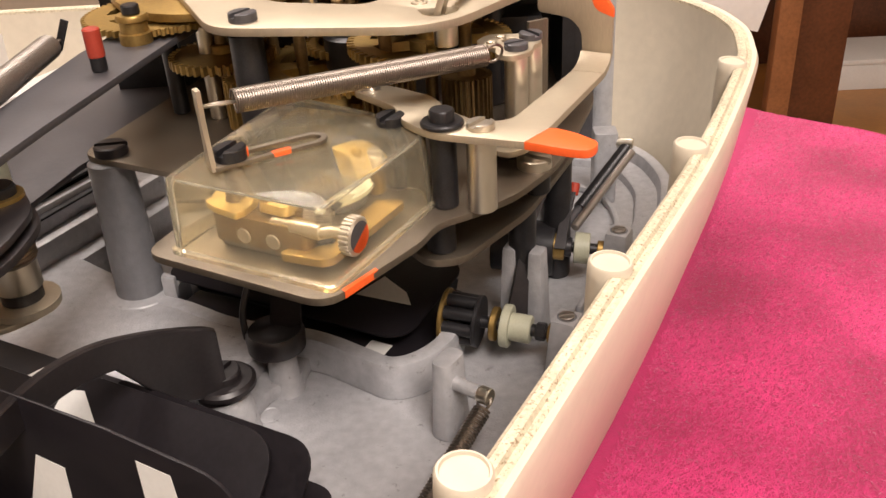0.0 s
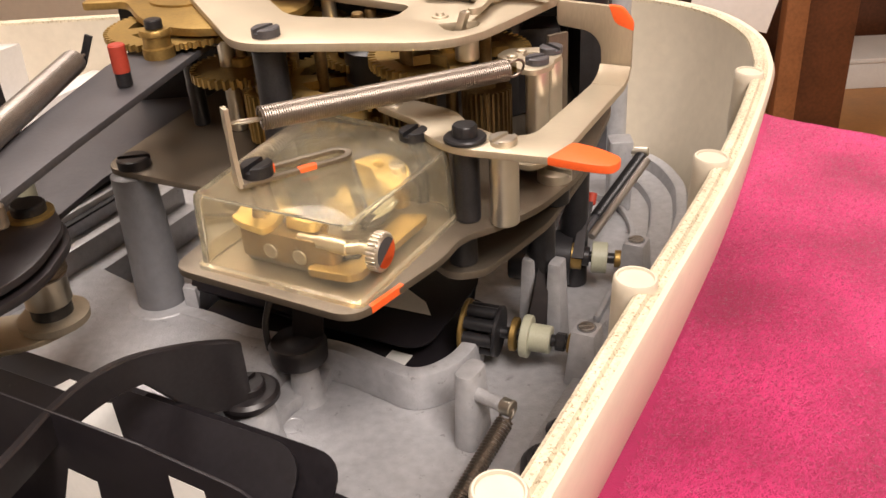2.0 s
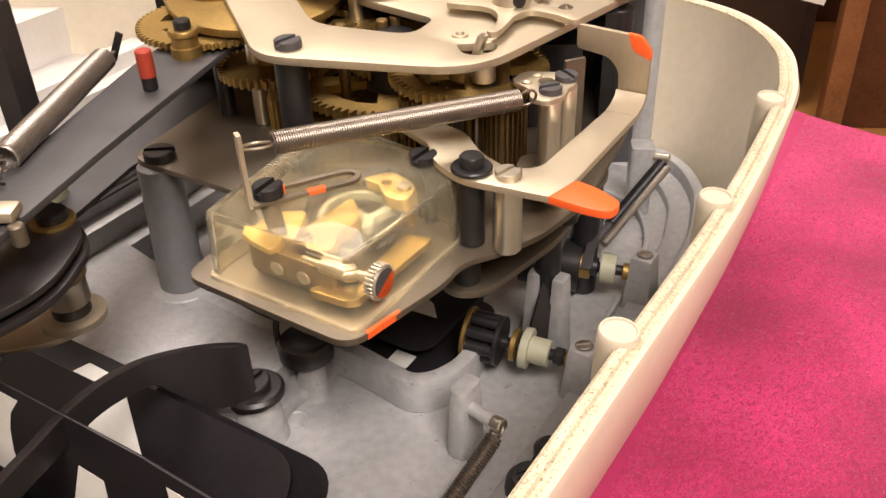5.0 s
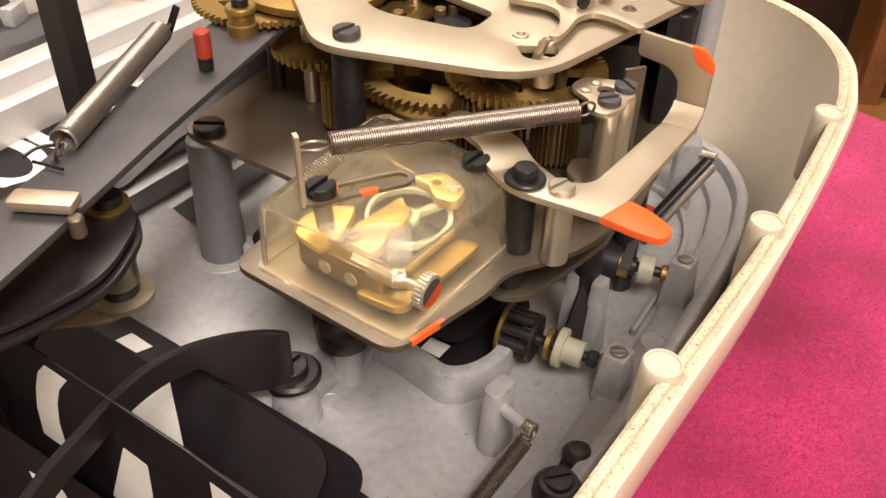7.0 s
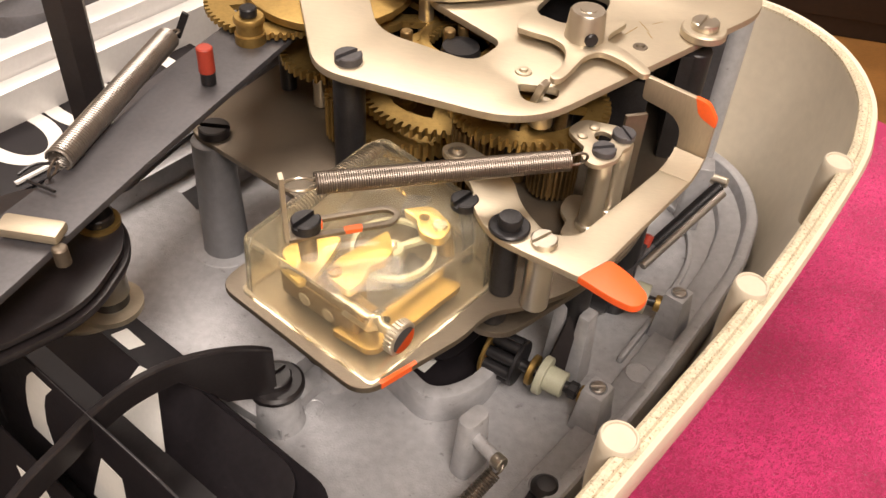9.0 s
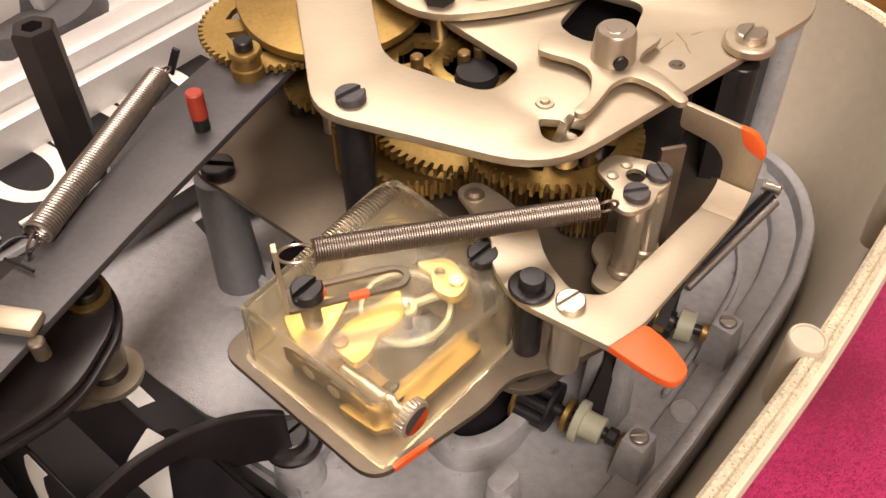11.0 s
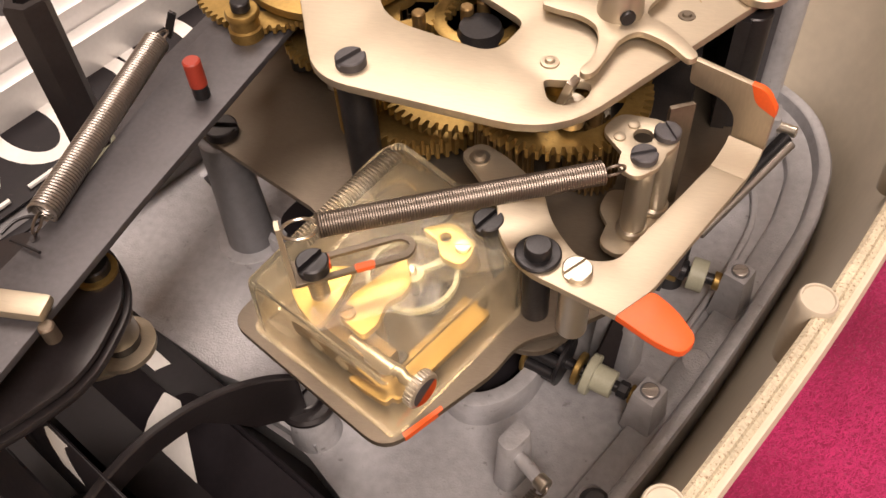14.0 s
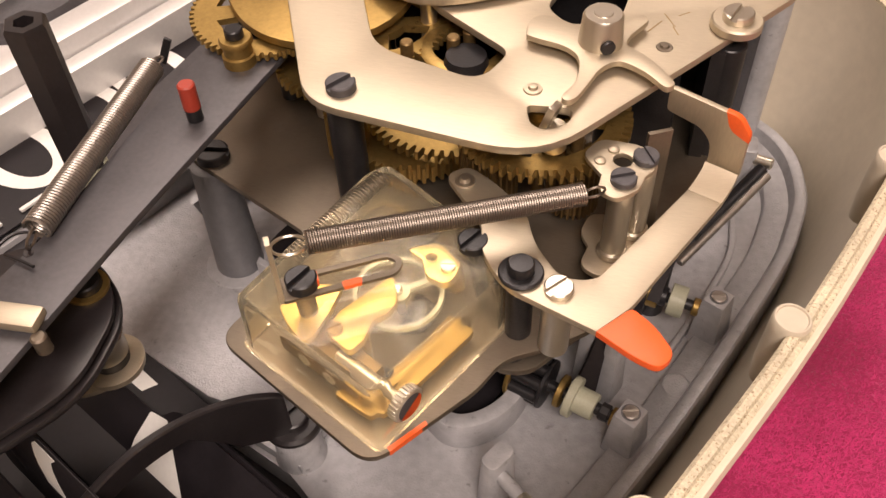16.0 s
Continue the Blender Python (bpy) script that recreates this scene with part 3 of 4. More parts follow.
screw(33, 244, LOWZ, 5.2, 3.0, move, STEEL, -35, 0.2)
screw(-102, 268, LOWZ, 5.4, 3.2, move, BLACK, 8, 0.8)
part("washer", rod(52.5, 308, TOPZ, TOPZ + 3.0, 7.4, None, 0.5), NICKEL, move)
screw(52.5, 308, TOPZ + 3.0, 4.4, 2.4, move, STEEL, 70, 0.4)
part("rivet", lathe([(2.6, TOPZ), (2.4, TOPZ + 0.5), (1.4, TOPZ + 0.6), (1.1, TOPZ + 1.4), (0, TOPZ + 1.6)], 20, None, (0.8, 268.5, 0)), NICKEL, move)
part("rivet", lathe([(2.4, TOPZ), (2.2, TOPZ + 0.3), (1.4, TOPZ + 0.3), (1.1, TOPZ + 0.9), (0, TOPZ + 1.0)], 20, None, (33.5, 294.5, 0)), NICKELDULL, move)
part("rivet", lathe([(3.4, TOPZ), (3.2, TOPZ + 0.4), (1.8, TOPZ + 0.4), (1.4, TOPZ + 1.2), (0, TOPZ + 1.4)], 20, None, (-92, 342, 0)), STEEL, move)
part("eccentric_stud", rod(8.5, 258, 99, 106.5, 3.6), STEEL, move)
part("stud_blade", block(-1.1, 1.1, -2.3, 2.3, 0, 8.5, 0.5, Matrix.Translation((5.8, 258.2, 105)) @ Matrix.Rotation(radians(18), 4, "Y") @ Matrix.Rotation(radians(-20), 4, "Z")), STEEL, move)
# scratch marks cut beside the hub
for sx, sy, a, ln in ((30, 304, 60, 7), (34, 308, -60, 7), (38, 312, 40, 4), (36, 303, -65, 4)):
    part("scratch_mark", block(-ln / 2, ln / 2, -0.12, 0.12, TOPZ - 0.02, TOPZ + 0.05, 0, Matrix.Translation((sx, sy, 0)) @ Matrix.Rotation(radians(a), 4, "Z")), BRASS, move)

ylever = thing("catch_lever", 16, 289, TOPZ, "three-armed nickel catch lever with a round hub", "lever")
part("hub", lathe([(6.6, TOPZ), (6.4, TOPZ + 2), (5.6, TOPZ + 12), (5.0, TOPZ + 12.8), (2.6, TOPZ + 12.8), (2.4, TOPZ + 13.1), (0, TOPZ + 13.1)], 32, None, (16, 288.5, 0)), STEEL, ylever)
part("grub_screw", bar((18.2, 283.2, TOPZ + 6), (18.8, 282.0, TOPZ + 6), 2.1), BLUED, ylever)
YZ = TOPZ + 2.0
part("blade", plate([tuple(p) for p in spline([(-4.5, 287.5), (-5, 292.5), (-3, 297), (2, 297.5), (8, 295), (14, 296), (20, 296), (25, 303), (28, 301), (24, 293), (23.5, 288), (28, 285), (33, 280), (37, 274.5), (36.5, 272.3), (34.5, 272), (30, 276.5), (24.5, 279.8),
     (21, 280), (17.5, 276), (15.5, 270), (13, 263), (10.6, 261.2), (9.2, 263), (11.5, 268.5), (12, 275), (10.5, 281), (6, 284.5), (0, 286), (-4.5, 287.5)], 4)[:-1]], YZ, YZ + 1.9, bevel=0.3), NICKEL, ylever, "curved nickel blade")
bridge = thing("rocker_lever", -36, 315, TOPZ, "curved nickel rocker lever above the top plate", "lever")
part("blade", plate([tuple(p) for p in spline([(-76, 338), (-68, 323), (-55, 307), (-38, 299), (-18, 306), (2, 320), (16, 334)], 4)] + [tuple(p) for p in spline([(10, 342), (-8, 332), (-24, 320), (-38, 314), (-52, 320), (-62, 334), (-68, 346)], 4)], TOPZ + 1.5, TOPZ + 4, bevel=0.4), NICKEL, bridge)
part("stud", rod(-38, 306.5, TOPZ - 20, TOPZ + 4.5, 2.6), STEEL, bridge)
part("nut", lathe([(4.6, TOPZ + 4), (5, TOPZ + 4.6), (5, TOPZ + 9.4), (4.4, TOPZ + 10), (2.4, TOPZ + 10), (2.2, TOPZ + 12), (0, TOPZ + 12)], 6, None, (-38, 306.5, 0)), BLUED, bridge)
part("rivet", rod(-26, 312, TOPZ + 4, TOPZ + 5.4, 3), STEEL, bridge)

# ---- setting lever with the painted tip ----
LZ = 89.0
lever = thing("setting_lever", 10, 222, 87, "nickel setting lever with orange painted tips", "lever")
part("blade", plate([(-20, 252, 4), (-14.5, 257, 4), (-6, 252, 3), (4.5, 243, 4), (8.5, 232, 6), (17, 222, 6), (25.5, 223, 6), (33, 237, 4), (45.5, 260), (54.5, 256.5), (42, 231), (35, 216.5, 2), (27.5, 207.5), (3, 216.5, 6), (-4.5, 227, 5), (-6, 236, 4)], LZ - 2.2, LZ, bevel=0.45), NICKEL, lever)
part("painted_tip", plate([(27.5, 207.5), (35, 216.5, 2), (41, 212, 3), (46.2, 205, 4), (43, 200, 4), (37, 202, 3)], LZ - 2.3, LZ + 0.08, bevel=0.5), ORANGE, lever, "orange painted tip")


def bent(pts, thick):
    """A bent strip of sheet: quads from a list of left and right edge points, thickened."""
    bm = bmesh.new()
    rows = [[bm.verts.new(a), bm.verts.new(b)] for a, b in pts]
    for r, s in zip(rows, rows[1:]):
        bm.faces.new((r[0], r[1], s[1], s[0]))
    bmesh.ops.recalc_face_normals(bm, faces=bm.faces)
    bmesh.ops.solidify(bm, geom=list(bm.faces), thickness=thick)
    return bm


part("ramp", bent([((45.5, 260, LZ - 2.0), (54.5, 256.5, LZ - 2.0)), ((46.4, 262, LZ - 1.9), (55.3, 258.6, LZ - 1.9)), ((47.3, 264.2, LZ - 1.6), (56.2, 260.8, LZ - 1.6)), ((48.2, 266.4, LZ - 0.9), (57.1, 263, LZ - 1.0)), ((49.0, 268.4, LZ), (57.8, 265, LZ - 0.1)), ((49.5, 270, 90.5), (58.3, 266.6, 90.2))], 2.0), NICKEL, lever)
UR, UL = Vector((58.4, 266.6, 0)), Vector((36.4, 275.8, 0))
ud = (UL - UR).normalized()
um = Matrix((ud, (0, 0, 1), ud.cross(Vector((0, 0, 1))))).transposed().to_4x4()
um.translation = UR
bm = plate([(0, 90.6), (0, 105, 4), (3.5, 109.4, 4), (23.6, 110.6, 1.5), (23.4, 103, 1.5), (13, 101.6, 4), (9.6, 98, 3), (9.2, 91.2)], -0.9, 0.9, bevel=0.3)
bmesh.ops.transform(bm, matrix=um, verts=bm.verts)
part("upright", bm, NICKEL, lever)
bm = plate([(-0.12, 102.5), (-0.12, 105, 4), (3.4, 109.55, 4), (7.5, 109.8), (5.5, 104.5, 2)], -1.0, 1.0, bevel=0.3)
bmesh.ops.transform(bm, matrix=um, verts=bm.verts)
part("painted_corner", bm, ORANGE, lever, "orange painted corner")
part("washer", rod(7, 221, LZ, LZ + 1.4, 5.8), BLUED, lever)
part("pivot_cap", lathe([(3.4, LZ + 1.4), (3.4, LZ + 4), (3.0, LZ + 4.5), (0, LZ + 4.6)], 24, None, (7, 221, 0)), BLUED, lever)
screw(17, 218, LZ, 3.7, 1.8, lever, STEEL, 50, 0.0, slot=0.3)
part("rivet", lathe([(3.0, LZ), (2.8, LZ + 0.5), (1.7, LZ + 0.5), (1.2, LZ + 1.5), (0, LZ + 1.8)], 20, None, (-14, 250.5, 0)), STEEL, lever)

# ---- stop bracket and main tension spring ----
brk = thing("stop_bracket", 28, 250, LOWZ, "nickel stop bracket on two bright posts", "bracket")
part("top_strap", plate([(16.5, 256, 3), (20.5, 263, 3), (30, 262.5), (36, 260.5, 4), (36, 254, 4), (33.5, 250.5), (32.5, 245.5, 4), (27, 240.5, 4), (22, 243.5, 3), (22.5, 249)], 98.6, 100.2, holes=[arc_pts(27.3, 255.6, 2.6, 0, 345, 14)], bevel=0.3), NICKEL, brk)
part("bottom_strap", plate([(18.5, 254, 3), (20.5, 262, 3), (30, 262.5), (36.5, 260, 4), (36, 253, 4), (33.5, 249.5), (32.5, 243.5, 4), (26, 238, 4), (20, 241.5, 3), (21.5, 249)], LOWZ + 5.2, LOWZ + 7.0, bevel=0.3), NICKEL, brk)
part("pivot", rod(26, 253, LOWZ, LOWZ + 5.3, 4), BLUED, brk)
for px, py in ((28.2, 247.8), (33, 257)):
    part("post", rod(px, py, LOWZ + 7, 98.6, 3.4), STEEL, brk)
    part("collar", rod(px, py, LOWZ + 7, LOWZ + 9.6, 4.1), STEEL, brk)
    screw(px, py, 100.2, 3.4, 1.9, brk, ARMGREY, 25 if py < 250 else -60, 0.2)
for px, py in ((21.5, 254), (24.5, 259)):
    part("rivet", lathe([(1.6, 100.2), (1.5, 100.7), (0.8, 101), (0, 101)], 16, None, (px, py, 0)), NICKEL, brk)
part("back_plate", plate([(33, 263.5), (39, 266.8), (38.4, 268), (32.4, 264.8)], LOWZ + 0.2, 103, bevel=0.2), NICKELDULL, brk)

sp = thing("tension_spring", -12, 224, 102, "long close-wound steel tension spring", "spring")
A, B = Vector((-43.2, 208.5, 102.6)), Vector((19.2, 240.0, 101.2))
coil("coil", A, B, 2.9, 0.30, 112, sp)
hook("end_hook", B + (B - A).normalized() * 2.6, B - A, 2.8, 0.4, sp, SPRING, (0.2, -0.3, 1))
hook("end_hook", A - (B - A).normalized() * 4.2, A - B, 4.4, 0.42, sp, STEEL, (0.5, -0.9, 0.3))

# ---- escapement under its clear cover ----
esc = thing("escapement_unit", -30, 212, LOWZ, "clockwork escapement under a yellowed clear plastic cover", "escapement")
COVER = [(-63, 200.2, 2.2), (-19.2, 178, 2.2), (4, 222, 4), (-1, 233, 4), (-38, 257, 3), (-43, 252, 3)]


def shrink(pts, d, cx=-29, cy=216):
    return [(cx + (p[0] - cx) * (1 - d / 36), cy + (p[1] - cy) * (1 - d / 36), *p[2:]) for p in pts]


def cover():
    """A moulded box with no bottom, with thickness and softened top edges."""
    bm = bmesh.new()
    out, inn = rounded(COVER), rounded(shrink(COVER, 1.6))
    n = len(out)
    c = Vector((-29, 216))

    def ring(ps, k, z):
        return [bm.verts.new((c.x + (p[0] - c.x) * k, c.y + (p[1] - c.y) * k, z)) for p in ps]

    rings = [ring(inn, 1.0, LOWZ + 0.1), ring(out, 1.03, LOWZ + 0.1), ring(out, 1.03, LOWZ + 1.4), ring(out, 1.0, LOWZ + 1.8), ring(out, 0.98, LOWZ + 19), ring(out, 0.97, LOWZ + 20.5), ring(out, 0.95, LOWZ + 21)]
    for a, b in zip(rings, rings[1:]):
        for i in range(n):
            bm.faces.new((a[i], a[(i + 1) % n], b[(i + 1) % n], b[i]))
    bm.faces.new(rings[-1])
    inner = [rings[0], ring(inn, 0.97, LOWZ + 18.6), ring(inn, 0.95, LOWZ + 19.4)]
    for a, b in zip(inner, inner[1:]):
        for i in range(n):
            bm.faces.new((a[i], b[i], b[(i + 1) % n], a[(i + 1) % n]))
    bm.faces.new(inner[-1])
    ob = part("clear_cover", bm, CLEAR, esc, "yellowed scratched clear plastic cover", smooth=50)
    ob.visible_shadow = False
    return ob


cover()
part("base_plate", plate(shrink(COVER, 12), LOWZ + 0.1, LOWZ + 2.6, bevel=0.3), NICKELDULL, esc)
part("side_plate", plate([(-52, 203, 2), (-26, 190, 2), (-23, 196), (-48, 210)], LOWZ + 2.7, LOWZ + 11, bevel=0.5), BRASSDARK, esc, "brass block with two round holes")
for hx, hy in ((-43, 198.1), (-35, 194.1)):
    part("round_hole", bar((hx, hy, LOWZ + 6), (hx - 0.18, hy - 0.36, LOWZ + 6), 2.1), STEEL, esc)
part("bridge", plate([(-54, 206, 2), (-49, 214, 2), (-39, 216, 2), (-40, 207), (-42, 199, 1), (-44, 196.5, 1), (-50, 201, 1)], LOWZ + 11, LOWZ + 13, bevel=0.4), GILT, esc, "gilt escapement bridge")
part("bridge", plate([(-37, 207), (-34, 211), (-27, 221, 2), (-23.5, 213, 2), (-25, 209), (-28, 206, 1), (-28.5, 200), (-31, 195.5, 2), (-39, 200, 2)], LOWZ + 12, LOWZ + 14.2, bevel=0.4), GILT, esc, "gilt escapement bridge")
part("bridge", plate([(-26, 231, 2), (-18, 235, 3), (-10.5, 228, 4), (-13, 221, 3), (-19, 223, 2), (-21, 228)], LOWZ + 11, LOWZ + 13.5, holes=[arc_pts(-14, 227, 1.7, 0, 330, 10), arc_pts(-19, 229.5, 1.4, 0, 330, 10)], bevel=0.4), GILT, esc, "gilt escapement bridge")
part("bridge", plate([(-34, 190, 3), (-21, 185, 3), (-4, 216, 3), (-13, 219), (-22, 200)], LOWZ + 2.7, LOWZ + 5, bevel=0.3), BRASS, esc)
part("bridge_pillar", rod(-44, 206, LOWZ + 2.6, LOWZ + 12, 2.5), BRASS, esc)
part("bridge_pillar", rod(-31, 203, LOWZ + 2.6, LOWZ + 12, 2.5), BRASS, esc)
part("bridge_pillar", rod(-14, 230, LOWZ + 2.6, LOWZ + 11, 2.5), BRASS, esc)
part("balance_wheel", plate(arc_pts(-25.5, 219, 11.8, 0, 352, 44), LOWZ + 9, LOWZ + 10.4, holes=spokes(-25.5, 219, 3, 10.6, 2, 12, 40), bevel=0.2), NYLON, esc, "pale balance wheel ring")
part("balance_staff", rod(-25.5, 219, LOWZ + 2.6, LOWZ + 12, 1.2), STEEL, esc)
part("dark_cock", plate([(-27, 232, 2), (-21, 236, 2), (-19, 241, 2), (-26, 240, 2)], LOWZ + 10, LOWZ + 11.5, bevel=0.3), ARMGREY, esc)
part("dark_cock", plate([(-24, 209, 2), (-17, 211, 2), (-15, 219, 2), (-22, 223, 2)], LOWZ + 6, LOWZ + 7, bevel=0.3), BLUED, esc)
screw(-36.5, 201, LOWZ + 14.2, 2.0, 0.9, esc, BRASS, 40)
screw(-14, 227, LOWZ + 13.5, 2.0, 0.9, esc, STEEL, 10)
part("dark_button", rod(-24, 196.5, LOWZ + 5, LOWZ + 6.2, 3.2), BLUED, esc)
S0, S1 = Vector((-44, 201.2, LOWZ + 10.5)), Vector((-16, 187.2, LOWZ + 10.5))
dirn = (S1 - S0).normalized()
part("winding_stem", bar(S0 + dirn * 10, S1, 1.5), STEEL, esc)
part("stem_sleeve", bar(S0 + dirn * 16, S0 + dirn * 25, 2.1), STEEL, esc)
crown = part("crown", lathe([(0.8, 0), (4.4, 0.2), (4.5, 3.2), (4.1, 3.6), (0, 3.6)], 36, None, None, along(S1, S1 + dirn)), STEEL, esc, "knurled steel crown")
cm = along(S1, S1 + dirn)
rib = bmesh.new()
for k in range(26):
    a = 2 * math.pi * k / 26
    block(-0.36, 0.36, -0.45, 0.45, 0.3, 3.1, 0.12, cm @ Matrix.Rotation(a, 4, "Z") @ Matrix.Translation((0, 4.55, 0)), rib, 1)
part("knurling", rib, STEEL, crown)
part("face", lathe([(3.9, 3.5), (3.9, 3.68), (0, 3.7)], 30, None, None, cm), ARMGREY, crown, "dark grey crown face")
half = bmesh.new()
vs = [half.verts.new(cm @ Vector((3.9 * math.cos(a), 3.9 * math.sin(a), 3.75))) for a in (radians(-150 + 180 * k / 14) for k in range(15))]
half.faces.new(vs)
bmesh.ops.solidify(half, geom=list(half.faces), thickness=0.2)
part("red_mark", half, ORANGE, crown, "orange half on the crown face")
screw(-7.2, 230, LOWZ + 20.9, 4.0, 2.8, esc, BLUED, 60, 0.2)
part("cover_screw_stem", rod(-7.2, 230, LOWZ + 2.6, LOWZ + 20.9, 2.0), BLUED, esc)

# slotted regulator link on the cover
link = thing("slotted_link", -38, 211, 86, "slotted steel link with red paint marks on the cover", "link")
ux, uy = 23.5 / 27.4, 14.1 / 27.4


def lp(s, o):
    return (-48.5 + ux * s - uy * o, 204.5 + uy * s + ux * o)


part("link_plate", plate([(*lp(-2.2, -4), 1), (*lp(27, -4), 3.5), (*lp(30, 0), 3), (*lp(27, 4), 3.5), (*lp(-2.2, 4), 1)], 87.4, 88.6, holes=[[(*lp(5, -2.3), 1), (*lp(26, -2.3), 2), (*lp(28, 0), 1.5), (*lp(26, 2.3), 2), (*lp(5, 2.3), 1)]], bevel=0.25), NICKELDULL, link)
part("hook_tab", bent([((*lp(-1.6, -3.8), 87.6), (*lp(-1.6, 1.5), 87.6)), ((*lp(-1.7, -3.0), 93), (*lp(-1.7, 0.2), 93)), ((*lp(-1.8, -2.6), 101), (*lp(-1.8, 0), 101)), ((*lp(-1.8, -2.8), 103), (*lp(-1.8, 0.6), 103)), ((*lp(-1.8, -2.6), 108), (*lp(-1.8, 0.4), 108))], 1.2), NICKEL, link)
part("red_dab", plate([(*lp(13, -4.1), 0.6), (*lp(18, -4.1), 0.6), (*lp(18, -2.1), 0.6), (*lp(13, -2.1), 0.6)], 87.5, 88.75, bevel=0.1), ORANGE, link)
screw(-45.6, 206.2, 88.6, 4.1, 3.2, link, BLUED, 65, 0.4)
part("red_dab", plate([(*lp(6.0, -2.2), 0.4), (*lp(7.6, -1.6), 0.4), (*lp(7.6, 1.6), 0.4), (*lp(6.4, 2.0), 0.4)], 88.6, 90.8, bevel=0.1), ORANGE, link)
part("stud", rod(-45.6, 206.2, LOWZ + 2.6, 87.4, 2.6), NICKELDULL, link)
sp2 = thing("small_spring", -47, 224, 84, "thin steel coil spring behind the clear cover", "spring")
coil("coil", (-55, 220, 80), (-38, 252, 84), 2.6, 0.3, 34, sp2)

# ---- wheels of the going train ----
train = []


def gear(name, cx, cy, z0, z1, r, teeth, mat, label, depth=2.2, nsp=5, hub=4, shaft=None, rimw=0.72, phase=0.0, spoke_gap=22, arbor=BRASSDARK):
    g = thing(name, cx, cy, z0, label, "gear", "gears of the movement")
    holes = spokes(cx, cy, hub + 3, r * rimw, nsp, spoke_gap, 12) if nsp else ()
    part("toothed_wheel", plate(gear_outline(cx, cy, r, depth, teeth, phase), z0, z1, holes=holes, bevel=0), mat, g)
    part("hub", rod(cx, cy, z0 - 2, z1 + 3, hub), mat, g)
    part("arbor", rod(cx, cy, *(shaft or (LOWZ, 105.4)), 2.0), arbor, g)
    return g


gear("brass_gear", -27, 293, 82, 85, 30, 62, BRASS, "large brass gear with open spokes", 2.6, 4)
gear("brass_gear", 3, 273, 94.5, 97.5, 25.5, 58, BRASS, "brass gear below the top plate", 2.4, 4)
gear("brass_gear", -40, 288, 71, 77, 25, 54, BRASS, "thick brass gear low in the movement", 2.0, 0)
gear("brass_gear", -52, 303, 98, 100.5, 21, 52, BRASS, "brass gear under the plate opening", 2.0, 4)
gear("brass_gear", -23, 297, 88.5, 91, 17, 40, BRASS, "small brass gear below the opening", 1.8, 5)
gear("pinion", -10, 264, 70, 92, 8.5, 26, BRASSDARK, "tall dark brass pinion", 1.6, 0, 3)
gear("pinion", 14, 270, 68, 86, 8, 28, BRASSDARK, "tall dark brass pinion", 1.8, 0, 3)
gear("pinion", -57, 276, 70, 86, 7, 22, BRASS, "small brass pinion beside the pillar", 1.5, 0, 3)
drum = thing("dark_drum", -20, 291, 92, "dark steel drum below the plate opening", "drum")
part("drum", lathe([(9, 84), (10, 85), (10, 95), (8, 96), (6, 103), (0, 103)], 30, None, (-22, 288, 0)), BLUED, drum)
part("brass_collar", lathe([(13, 97), (14, 97.6), (14, 100), (13, 100.6), (10.2, 100.6), (10.2, 97)], 32, None, (-24, 296, 0)), BRASS, drum)
part("rear_frame", plate([(-60, 338), (52, 338), (52, 342), (-60, 342)], LOWZ, 105.3, bevel=0.5), BLUED, move, "dark rear wall of the movement")
part("side_frame", plate([(47, 300), (51, 300), (51, 338), (47, 338)], LOWZ, 105.3, bevel=0.5), BLUED, move)
part("terminal_block", block(20, 40, 296, 312, 66, 96, 1.5), BLUED, move, "dark insulating block")

cam_wheel = thing("cam_wheel", -84, 305, 98, "large brass gear with a smooth cam disc", "gear", "gears of the movement")
part("toothed_wheel", plate(gear_outline(-88, 301, 25.5, 1.5, 60), 100.5, 102.5, holes=spokes(-88, 301, 9, 17.5, 2, 26, 24), bevel=0), BRASS, cam_wheel)
part("cam_disc", plate([tuple(p) for p in spline([(-128, 330), (-129, 322), (-122, 321), (-113, 320), (-107, 310), (-101, 299), (-92, 288), (-80, 281), (-66, 281), (-50, 292), (-44, 312), (-52, 335), (-75, 350), (-104, 348), (-120, 340)], 4)], 103.5, 106.2, bevel=0.4), BRASS, cam_wheel)
part("cam_boss", lathe([(14, 106.2), (14, 107), (4, 107.2), (3, 108.5), (0, 108.8)], 32, None, (-90, 322, 0)), BRASS, cam_wheel)
part("arbor", rod(-88, 303, LOWZ, 106, 3.0), BLUED, cam_wheel)
gear("brass_gear", -68, 296, 86, 89, 18, 40, BRASS, "brass gear beneath the long dark arm", 2.4, 0, 4, None, 0.72, 0.0, 22, BRASSDARK)

# ---- long dark arm with its spring, roller and red sleeve ----
AZ = 99.0
arm = thing("long_arm", -97, 220, 96, "long dark grey steel arm with a red sleeved pin", "arm")
part("arm_plate", plate([(-132, 100, 4), (-108, 100, 4), (-98, 158), (-90.5, 208), (-77.5, 281), (-72, 302, 6), (-97, 303, 6), (-104, 268), (-110, 200)], AZ - 2.2, AZ, bevel=0.35), ARMGREY, arm)
part("second_plate", plate([(-152, 246), (-131, 231, 3), (-119, 236, 3), (-113, 268, 2), (-84, 330), (-84, 352), (-130, 352, 4)], 60, 62, bevel=0.3), ARMGREY, arm, "lower grey plate")
part("rear_plate", plate([(-124, 341), (-78, 344), (-78, 346), (-124, 343)], 61.8, 99, bevel=0.2), BLUED, arm, "black upright plate")
part("pin", rod(-91, 249, AZ, 104, 2.3), BLUED, arm)
part("red_sleeve", rod(-91, 249, 103, 111.5, 2.45), REDPL, arm, "red plastic sleeve")
